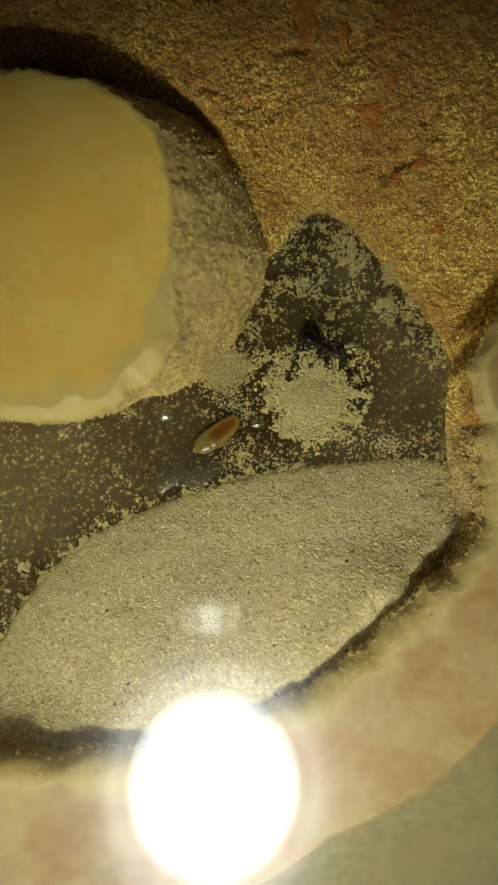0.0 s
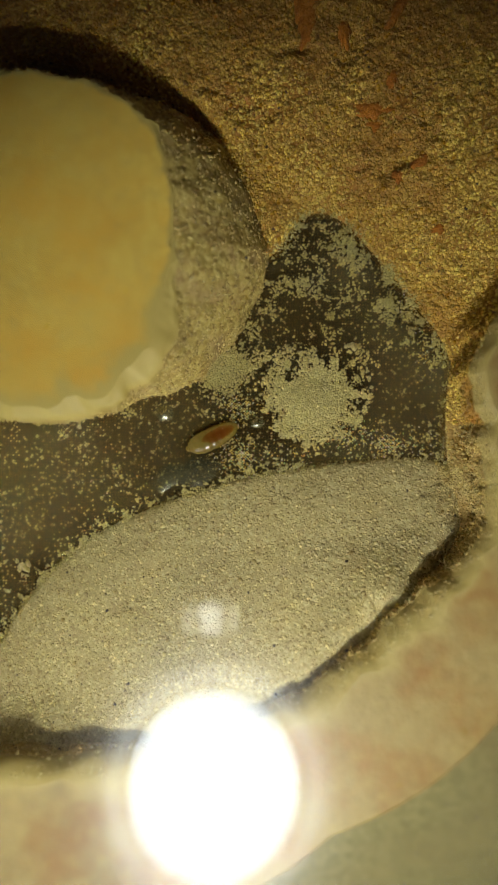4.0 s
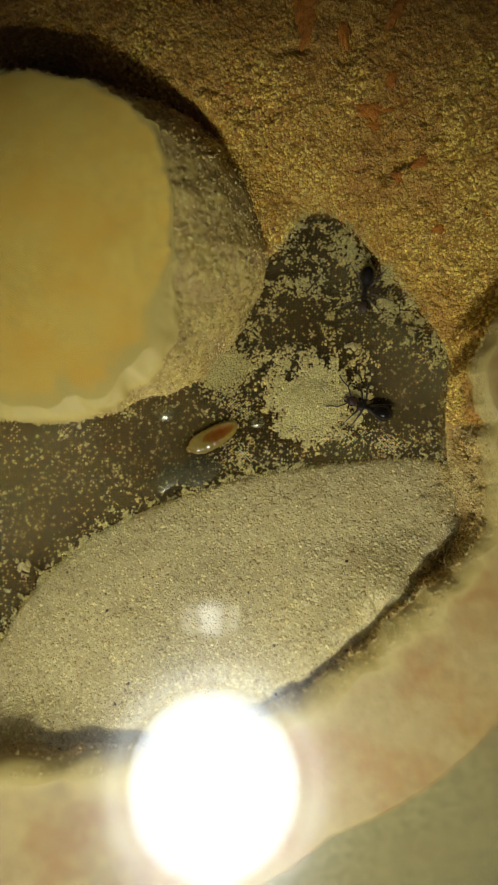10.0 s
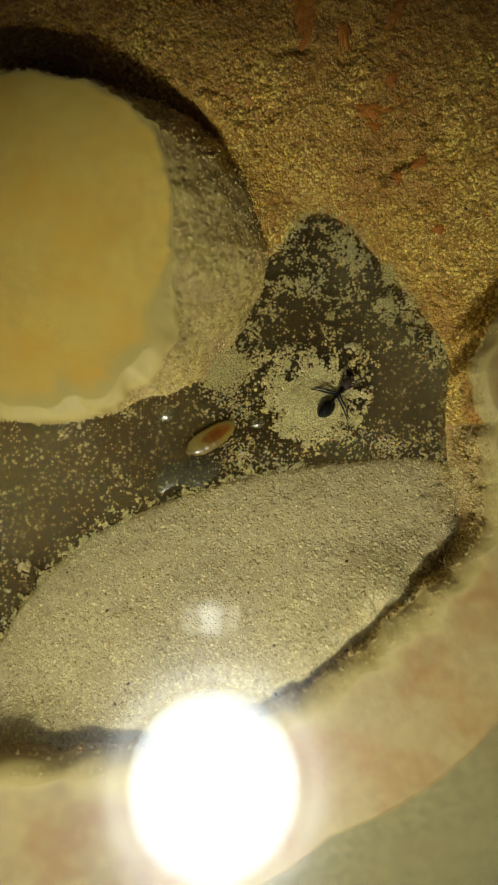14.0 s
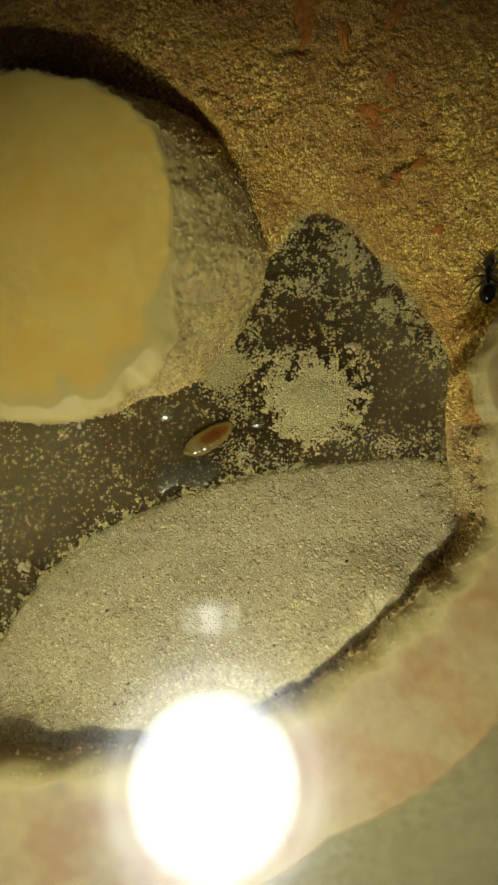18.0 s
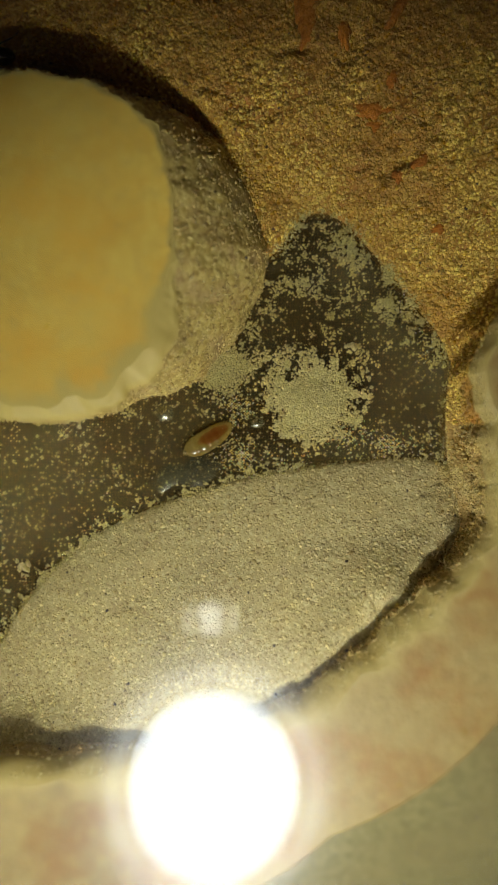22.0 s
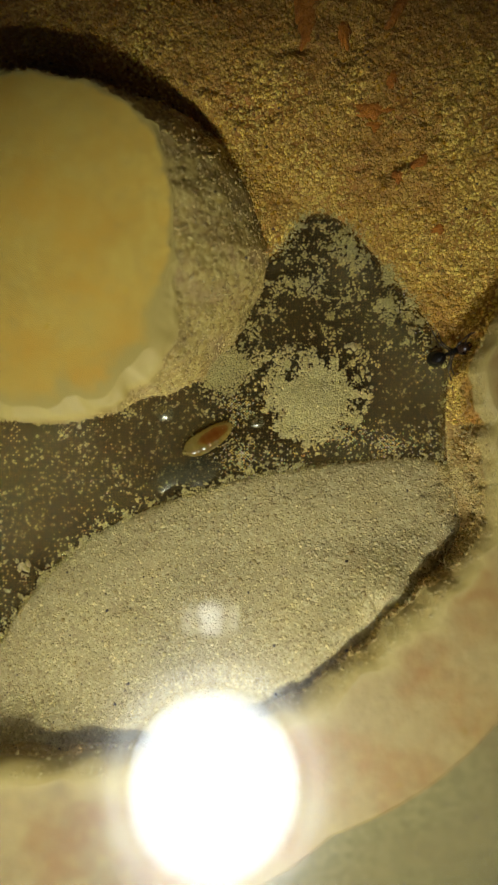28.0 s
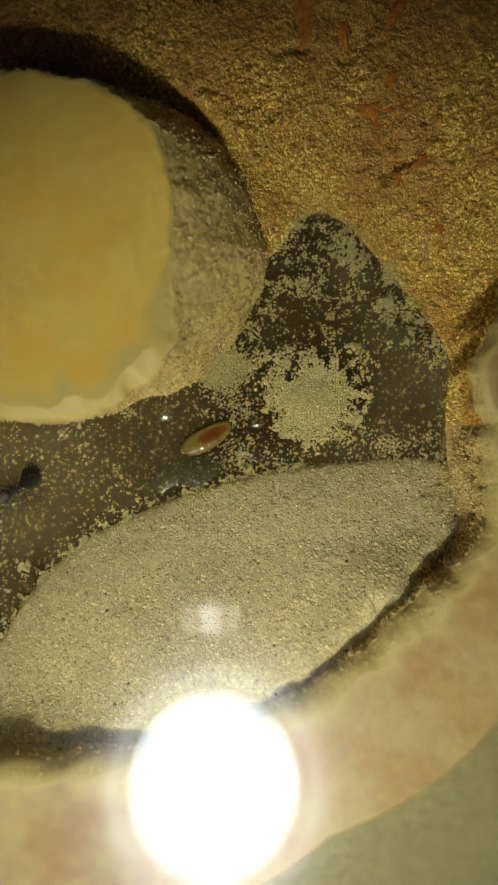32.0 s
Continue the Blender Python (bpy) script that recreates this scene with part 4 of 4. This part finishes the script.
# ---- the torch, seen in the glass ----
def led_torch():
    t = tagged(new("led_torch"), "black LED torch that lights the nest", "torch")
    def turned(name, profile, material, label=""):
        a = np.linspace(0, 2 * math.pi, 64, endpoint=False)
        v, f = closed_ring(np.array([polar(0, 0, a, np.full(64, r), z) for r, z in profile]))
        return part(name, mesh_from(name, v, f), material, t, label)
    R = TORCH_RADIUS
    # the lens glows to its edge as the bloom round the reflected diode
    turned("lens", [(CORE_RADIUS + 0.1, 0.0), (R * 0.5, 0.0), (R, 0.0), (R, 0.4), (CORE_RADIUS + 0.1, 0.4)], LED, "white lens glowing all over, for the bloom of the diode")
    turned("led", [(0.01, -0.2), (CORE_RADIUS, -0.2), (CORE_RADIUS, 0.4), (0.01, 0.4)], LED_CORE, "small bright diode")
    turned("bezel", [(R + 0.1, 1.0), (R + 0.1, -0.6), (R + 1.6, -0.9), (R + 2.2, 0.5), (R + 2.2, 8.0), (R + 0.1, 8.0)], TORCH_SHELL, "black ring round the lens")
    turned("barrel", [(0.01, 1.2), (R + 1.0, 1.2), (R + 1.8, 8.0), (R - 2.0, 20.0), (R - 3.0, 90.0), (R - 4.0, 92.0), (0.01, 92.0)], TORCH_SHELL, "black barrel")
    # made-up ring, lit to give the faint halo about the reflected lens
    turned("halo_ring", [(R + 0.3, -12.0), (R + 2.0, -12.4), (R + 2.0, -12.2), (R + 0.3, -11.8)], HALO, "dim glowing ring added for the halo in the glass")
    # unseen hood, added so that the beam fades towards the back of the nest
    turned("hood", [(R + 2.1, 0.4), (R + 2.1, -24.6), (R + 3.7, -24.8), (R + 4.0, -24.0), (R + 4.0, 0.4)], TORCH_SHELL, "black hood added to dim the beam towards the back")
    t.matrix_basis = look([c * MM for c in TORCH_AT], (-0.002, -0.025, 0.006))
    # the lens looks along -z of the torch
    return t


led_torch()


# ---- an added lit panel whose reflection makes a pale patch in the glass ----
def reflection_panel():
    t = tagged(new("reflection_panel"), "small white panel with dark bars, added for a reflection in the glass", "light panel")
    def plate(name, x, z, sx, sy, sz, material, label=""):
        bm = bmesh.new()
        bmesh.ops.create_cube(bm, size=1, matrix=pose(x * MM, 0, z * MM) @ Matrix.Diagonal((sx * MM, sy * MM, sz * MM, 1)))
        bmesh.ops.bevel(bm, geom=bm.edges[:], offset=0.00008, segments=2, affect="EDGES")
        return part(name, bm, material, t, label)
    plate("housing", 0, 1.0, 10.6, 6.4, 1.4, TORCH_SHELL, "black housing")
    plate("diffuser", 0, 0.2, 3.0, 4.0, 0.2, PANEL, "bright white diffuser")
    for side in (-1, 1):
        plate("side_diffuser", side * 2.9, 0.2, 1.5, 3.6, 0.2, PANEL_DIM, "dim white diffuser")
    t.matrix_basis = pose(-5.2 * MM, -24.0 * MM, 52 * MM)
    return t


reflection_panel()
# ---- the animals ----
ANT_LEGS = (("front", 0.28, 0.10, 46, 2.5), ("middle", 0.05, 0.12, -6, 2.6), ("hind", -0.18, 0.10, -46, 3.2))


def ant(label):
    """A black ant, 4.9 mm long, that faces +x; its origin lies on the ground under the thorax."""
    a = tagged(new("ant"), label, "ant", "ants in the nest")
    bm = bmesh.new()
    verts = blob(bm, (-1.55, 0, 0.62), (0.94, 0.68, 0.60), seg=20)
    for v in verts:
        s = (v.co.x / MM + 1.55) / 0.9
        k = 1 - 0.36 * max(0, -s) ** 3 - 0.05 * s
        v.co.y *= k
        v.co.z = (v.co.z / MM - 0.60) * k * MM + 0.60 * MM
        for g in (-0.45, 0.0, 0.45):
            d = abs(s - g)
            if d < 0.06:
                v.co.y *= 0.985
    gaster = part("gaster", bm, BLACK, a, "glossy black rear body")
    bm = bmesh.new()
    blob(bm, (-0.47, 0, 0.52), (0.16, 0.15, 0.24), seg=10)
    tube(bm, [(-0.75, 0, 0.50), (-0.47, 0, 0.46), (-0.2, 0, 0.48)], [0.09, 0.08, 0.11])
    part("petiole", bm, BLACK, a)
    bm = bmesh.new()
    blob(bm, (0.40, 0, 0.62), (0.36, 0.30, 0.30), seg=14)
    blob(bm, (0.03, 0, 0.60), (0.34, 0.23, 0.26), seg=14)
    blob(bm, (-0.20, 0, 0.56), (0.22, 0.20, 0.22), seg=12)
    part("thorax", bm, BLACK, a)
    bm = bmesh.new()
    verts = blob(bm, (1.18, 0, 0.56), (0.50, 0.44, 0.30), seg=18)
    for v in verts:
        s = (v.co.x / MM - 1.18) / 0.5
        v.co.y *= 1 - 0.22 * max(0, s) ** 2 + 0.05 * max(0, -s)
    tube(bm, [(0.62, 0, 0.58), (0.85, 0, 0.57)], [0.12, 0.14])
    head = part("head", bm, BROWN, a, "dark brown head")
    for side in (-1, 1):
        bm = bmesh.new()
        tube(bm, [(1.52, 0.20 * side, 0.48), (1.74, 0.20 * side, 0.44), (1.88, 0.06 * side, 0.42)], [0.09, 0.08, 0.03])
        part("jaw", bm, BROWN, head)
        bm = bmesh.new()
        blob(bm, (1.14, 0.37 * side, 0.66), (0.11, 0.07, 0.10), seg=8)
        part("eye", bm, BLACK, head)
        bm = bmesh.new()
        tube(bm, [(0, 0, 0), (0.36, 0.42 * side, 0.18), (0.74, 0.72 * side, 0.16)], [0.055, 0.05, 0.055], 6)
        tube(bm, [(0.74, 0.72 * side, 0.16), (1.28, 0.86 * side, -0.02), (1.88, 1.14 * side, -0.28)], [0.048, 0.052, 0.055], 6)
        feeler = part("antenna", bm, LEG, a, "thin jointed feeler")
        feeler.matrix_basis = pose(1.40 * MM, 0.14 * side * MM, 0.62 * MM)
        for name, hx, hy, turn, long in ANT_LEGS:
            bm = bmesh.new()
            k = long / 2.2
            tube(bm, [(0, 0, 0), (0, 0.20 * side, -0.06), (0, 0.42 * k * side, 0.12)], [0.10, 0.09, 0.075], 6)
            tube(bm, [(0, 0.40 * k * side, 0.12), (0, 0.72 * k * side, 0.26), (0.02, 1.02 * k * side, 0.20)], [0.07, 0.085, 0.05], 6)
            tube(bm, [(0.02, 1.00 * k * side, 0.21), (0.0, 1.35 * k * side, -0.08), (-0.02, 1.66 * k * side, -0.36)], [0.045, 0.055, 0.035], 6)
            tube(bm, [(-0.02, 1.65 * k * side, -0.35), (0.03, 1.95 * k * side, -0.44), (0.1, 2.22 * k * side, -0.45)], [0.030, 0.028, 0.02], 5)
            leg = part("leg", bm, LEG, a, "thin dark jointed leg")
            leg["side"], leg["rest"] = side, -side * turn
            leg.matrix_basis = pose(hx * MM, hy * side * MM, 0.47 * MM, 0, 0, -side * turn)
    for o in a.children_recursive:
        if o.type == "MESH":
            o.data.transform(Matrix.Scale(1.07, 4))
            o.location = o.location * 1.07
    return a


def larva():
    """A plump maggot-like larva with shallow segments; faces +x."""
    t = tagged(new("larva"), "pale yellow translucent ant larva with a brown gut", "larva")
    a = np.linspace(0, 2 * math.pi, 36, endpoint=False)
    rows = []
    for s in np.linspace(-1, 1, 110):
        e = math.sqrt(max(0.0, 1 - abs(s) ** 2.6)) * (1 - 0.10 * s)
        e = max(e * (1 + 0.028 * math.cos(s * math.pi * 7.5)), 0.01)
        bend = 0.10 * s * s
        rows.append(np.stack([np.full(36, 2.45 * s), 0.98 * e * np.cos(a) + bend, 0.40 + 0.44 * e * np.sin(a)], axis=-1))
    v, f = closed_ring(np.array(rows))
    part("body", mesh_from("body", v, f), LARVA_SKIN, t, "amber translucent body with a brown gut showing")
    bm = bmesh.new()
    blob(bm, (-2.42, 0.10, 0.40), (0.26, 0.30, 0.22), seg=14)
    part("head", bm, LARVA_SKIN, t, "small pale head")
    return t


ants = [ant("glossy black ant crossing the sand slope and wire mesh"), ant("glossy black ant feeding beside the sand heap"),
        ant("glossy black ant wandering over the pale bank")]
grub = larva()


def path(rows, step=0.1):
    """Rows of seconds, x, y (mm), heading (degrees) and, where it is not on the surface, z: resampled, with the heading kept whole."""
    t = np.array([r[0] for r in rows], float)
    x, y = np.array([r[1] for r in rows], float), np.array([r[2] for r in rows], float)
    head = np.degrees(np.unwrap(np.radians([float(r[3]) for r in rows])))
    sunk = np.array([1.0 if len(r) > 4 else 0.0 for r in rows])
    out = []
    for s in np.arange(0, round(32 / step) + 1) * step:
        px, py, a, under = (float(np.interp(s, t, q)) for q in (x, y, head, sunk))
        out.append((round(float(s), 2), px, py, a, under > 0.5))
    return out


def stances(way):
    """The poses of an ant on the surface, tipped with it."""
    t, px, py, a, under = (np.array(q, float) for q in zip(*way))
    c, s = np.cos(np.radians(a)), np.sin(np.radians(a))
    def z(u, w):
        return np.where(under > 0, 0.0, ground_height(px + u * c - w * s, py + u * s + w * c))
    front, back, left, right = z(1.3, 0), z(-1.5, 0), z(0, 0.8), z(0, -0.8)
    pitch, roll = np.clip(np.arctan2(front - back, 2.8), -0.9, 0.9), np.clip(np.arctan2(left - right, 1.6), -0.7, 0.7)
    height = np.maximum(z(0, 0), 0.5 * (front + back)) + 0.05 * (under == 0)
    return [(way[k][0], Matrix.Translation((px[k] * MM, py[k] * MM, height[k] * MM)) @ Euler((roll[k], -pitch[k], radians(a[k]))).to_matrix().to_4x4()) for k in range(len(way))]


def go(thing, rows):
    """Keys an ant on its way, its legs in alternating threes, and its feelers."""
    way = path(rows)
    poses = stances(way)
    keep = [k for k in range(len(way)) if k in (0, len(way) - 1) or way[k][1:] != way[k - 1][1:] or way[k][1:] != way[k + 1][1:]]
    walk(thing, [poses[k] for k in keep])
    gone = np.concatenate([[0], np.cumsum([math.hypot(b[1] - a[1], b[2] - a[2]) + 0.012 * abs(b[3] - a[3]) for a, b in zip(way, way[1:])])])
    legs = [o for o in thing.children if o.name.startswith("leg")]
    for n, leg in enumerate(legs):
        side, rest, at = leg["side"], leg["rest"], leg.location.copy()
        shift = math.pi * (n % 2) + (math.pi if side > 0 else 0)
        rows = []
        for k in keep:
            swing = 20 * math.sin(gone[k] / 5.2 * 2 * math.pi + shift)
            lift = 9 * max(0.0, math.cos(gone[k] / 5.2 * 2 * math.pi + shift)) * side
            rows.append((way[k][0], pose(at.x, at.y, at.z, lift, 0, rest + side * swing)))
        walk(leg, rows)
    for n, feeler in enumerate(o for o in thing.children if o.name.startswith("antenna")):
        at = feeler.location.copy()
        walk(feeler, [(way[k][0], pose(at.x, at.y, at.z, 0, 6 * math.sin(0.9 * way[k][0] * 3 + n), 16 * math.sin(2.3 * way[k][0] + 2.1 * n))) for k in keep])


def motions():
    go(ants[0], [
        (0, 6.75, 8.54, -30), (0.2, 7.06, 7.68, -50), (0.4, 7.2, 7.22, -53), (0.6, 6.77, 7.03, -60), (0.8, 6.28, 6.6, -79), (1, 6.2, 6.22, -87),
        (1.2, 6.87, 5.82, -76), (1.4, 7.64, 5.17, -56), (1.6, 8.53, 5, -46), (1.8, 9.35, 4.3, -27), (2, 12.14, 3.72, -2), (2.2, 16.05, 5.52, 17),
        (2.4, 17.27, 8.01, 35), (2.6, 20.45, 14.24, 66), (2.8, 20.58, 18.76, 88), (3, 21.44, 22.78, 90), (3.2, 20.77, 24.08, 99),
        (3.4, 19.97, 28.76, 94), (3.5, 19.87, 30.9, 100), (3.7, 19.1, 36.06, 98), (4, 18.23, 41.28, 102), (5, 13.37, 42.53, 179),
        (8, -1.36, 42.35, -63), (8.8, -0.76, 39.38, -74), (9, -0.23, 37.64, -76), (9.2, 3.62, 33.77, -43), (9.4, 7.93, 27.35, -52),
        (9.6, 11.41, 23.76, -52), (9.8, 12.17, 19.9, -71), (10, 10.3, 13.31, -99), (10.2, 7.06, 10.9, -120), (10.4, 0.68, 9.44, -155),
        (10.6, -2.79, 6.17, -132), (10.8, -4.07, 4.51, -103), (11, -4.54, 4.91, -100), (11.2, -3.32, 5.23, -54), (11.4, -2.61, 4.67, -45),
        (11.6, -2.79, 4.49, -48), (11.8, -3.61, 4.87, -73), (12, -6.69, 3.51, -132), (12.2, -10.38, -1.67, -109), (12.4, -9.08, -2.9, -56),
        (12.6, -7.36, -1.95, -16), (12.8, -7.35, -1.46, 0), (13, -5.99, -2.65, -3), (13.2, -4.69, -1.93, 16), (13.4, -2.18, -1.92, 33),
        (13.6, 2.5, 0.3, 20), (13.8, 5.96, 2.06, 35), (14, 7.91, 4.32, 50), (14.2, 7.57, 6.96, 83), (14.4, 6.83, 9.52, 106),
        (14.5, 5.64, 11.07, 109), (14.8, 4.48, 15.26, 90), (15.1, 6.8, 17.29, 32), (15.4, 9.38, 13.73, -54), (15.7, 9.66, 7.9, -88),
        (16, 8.77, 0.36, -97), (16.2, 9.14, -2.44, -69), (16.35, 10.17, -3.11, 26), (16.5, 10.92, -2.33, 64), (16.6, 11.57, -0.58, 62),
        (16.8, 13.7, 1.11, 37), (17, 14.57, 0.8, 13), (17.2, 16.94, 0.55, 13), (17.4, 18.28, 2.02, 77), (17.6, 18.71, 3.51, 78),
        (17.8, 19.33, 9.69, 77), (18, 20.87, 14.18, 83), (18.2, 20.46, 22.4, 95), (18.4, 19.05, 27.16, 103), (18.6, 18.98, 25.72, 135),
        (18.8, 18.35, 25.59, 158), (19, 18.73, 24.71, 180), (19.2, 15.54, 23.3, -169), (19.4, 13.46, 21.44, -166), (19.6, 8.54, 22.57, 169),
        (19.8, 6.6, 24.56, 133), (20, 3.98, 28.25, 114), (20.2, 3.27, 28.37, 132), (20.4, 0.86, 27.54, 159), (20.6, -2.22, 27.68, 165),
        (20.8, -5.58, 28.57, 165), (21, -9.15, 30.46, 152), (21.3, -13.52, 32.41, 164), (21.8, -19.68, 32.7, 177), (22.4, -27.32, 32.7, 179),
        (23, -33.14, 31.98, -176), (32, -33.14, 31.98, -176)])
    go(ants[1], [
        (0, 23.54, 10.09, -171), (4, 23.54, 10.09, -171), (4.4, 21.67, 7.7, -142), (4.8, 16.46, 4, -155), (5.2, 13.2, 2.62, 157),
        (5.5, 11.66, 2.79, 146), (5.8, 10.63, 3.29, 148), (6, 10.95, 3.42, 138), (6.2, 10.74, 3.52, 144), (6.6, 10.89, 3.4, 143),
        (7, 10.82, 3.79, 139), (7.4, 10.61, 3.22, 160), (7.8, 10.42, 2.91, 176), (8.2, 10.37, 2.65, -170), (8.6, 10.04, 2.62, 180),
        (9, 10.12, 2.91, 168), (9.4, 10.18, 3.09, 161), (9.8, 10.47, 3.42, 152), (10, 10.36, 3.22, 159), (10.2, 9.54, 2.77, 172),
        (10.4, 8.05, 2.64, 179), (10.6, 7.05, 2.06, -173), (10.8, 4.86, 1.32, -169), (11, -0.84, 2.67, 160), (11.2, -0.26, 2.47, 165),
        (11.4, 0.84, 1.65, -178), (11.6, 1.29, 0.35, -153), (11.8, 0.81, -1.13, -153), (12, -2.69, -3.46, -156), (12.2, -5.51, -6.75, -135),
        (12.4, -5.56, -9.44, -104), (12.6, -9.53, -16.88, -146), (12.8, -16.53, -16.25, 168), (13, -19.58, -15.31, 168), (13.2, -23.27, -12.56, 163),
        (13.5, -27.05, -10.94, 167), (14.5, -34.09, -8.43, 167), (32, -34.09, -8.43, 167)])
    go(ants[2], [
        (0, -37.05, -22.72, -9), (5.8, -37.05, -22.72, -9), (6.8, -23.8, -23.51, 1), (7, -21.51, -23.47, 4), (7.2, -17.22, -23.31, 7),
        (7.4, -13.98, -22.47, 13), (7.6, -9.75, -21.56, 17), (7.8, -7.66, -21.08, 23), (8, -8.49, -19.29, 57), (8.2, -7.93, -15.33, 72),
        (8.4, -7.19, -12.46, 67), (8.6, -9.77, -11.46, 115), (8.8, -11.47, -7.52, 105), (9, -12.24, -6.68, 112), (9.2, -15.23, -4.24, 131),
        (9.4, -17.66, 0.77, 105), (9.6, -18.21, 5.07, 92, 0), (9.9, -17.9, 7.58, 78, 0), (14, -16.2, 10.12, 31, 0), (20, -12.02, 14.28, 0, 0),
        (24.3, -9.76, 14.13, -5, 0), (24.65, -5.41, 12.48, -10, 0), (24.85, -1.19, 11.72, 2, 0), (25, 0.57, 11.63, -149), (25.2, 0.65, 10.53, -134),
        (25.4, 0.07, 9.14, -79), (25.5, -0.25, 7.6, -84), (25.8, 0.15, 3.89, -69), (26.1, 2.52, 1.33, -36), (26.5, 6.33, -0.16, 4),
        (27, 10.16, 2.01, 26), (27.5, 14.58, 4.62, 25), (27.6, 15.88, 5.06, 16), (27.8, 17.05, 7.52, 43), (28, 17.88, 7.91, 21),
        (28.2, 17.82, 7.8, 0), (28.4, 17.94, 8.39, 20), (28.6, 18.94, 9.95, 26), (28.8, 19, 8.55, -12), (29, 18.27, 8.47, -53),
        (29.2, 16.5, 6.27, -90), (29.4, 15.35, 3.38, -93), (29.6, 14.85, 1.17, -99), (29.8, 12.65, 2.47, -155), (30, 8.85, 1.11, -155),
        (30.2, 5.06, 0.46, -176), (30.4, 0.19, -0.82, -163), (30.6, -1.34, -1.33, -161), (30.8, -2.85, -2.47, -166), (31, -3.26, -2.51, -168),
        (31.2, -3.26, -2.33, 171), (31.4, -5.91, -1.97, 156), (31.6, -10.26, -0.42, 144), (31.8, -15.88, -1.03, 173), (32, -20.74, -4.18, -151)])
    walk(grub, [(t, pose(x * MM, y * MM, 0.0, 0, 0, a)) for t, x, y, a in (
        (0, -2.81, 0.68, 37.3), (1, -3.01, 0.6, 34.3), (3, -3.19, 0.48, 27.9), (6, -3.19, 0.35, 25.2), (9, -3.09, 0.45, 26.3),
        (11, -3.26, 0.45, 30.8), (13, -3.29, 0.4, 32.7), (16, -3.44, 0.38, 31.9), (19, -3.54, 0.3, 32.2), (25, -3.59, 0.3, 31.6),
        (28, -3.59, 0.3, 31.6), (32, -3.72, 0.35, 29.4))])


motions()
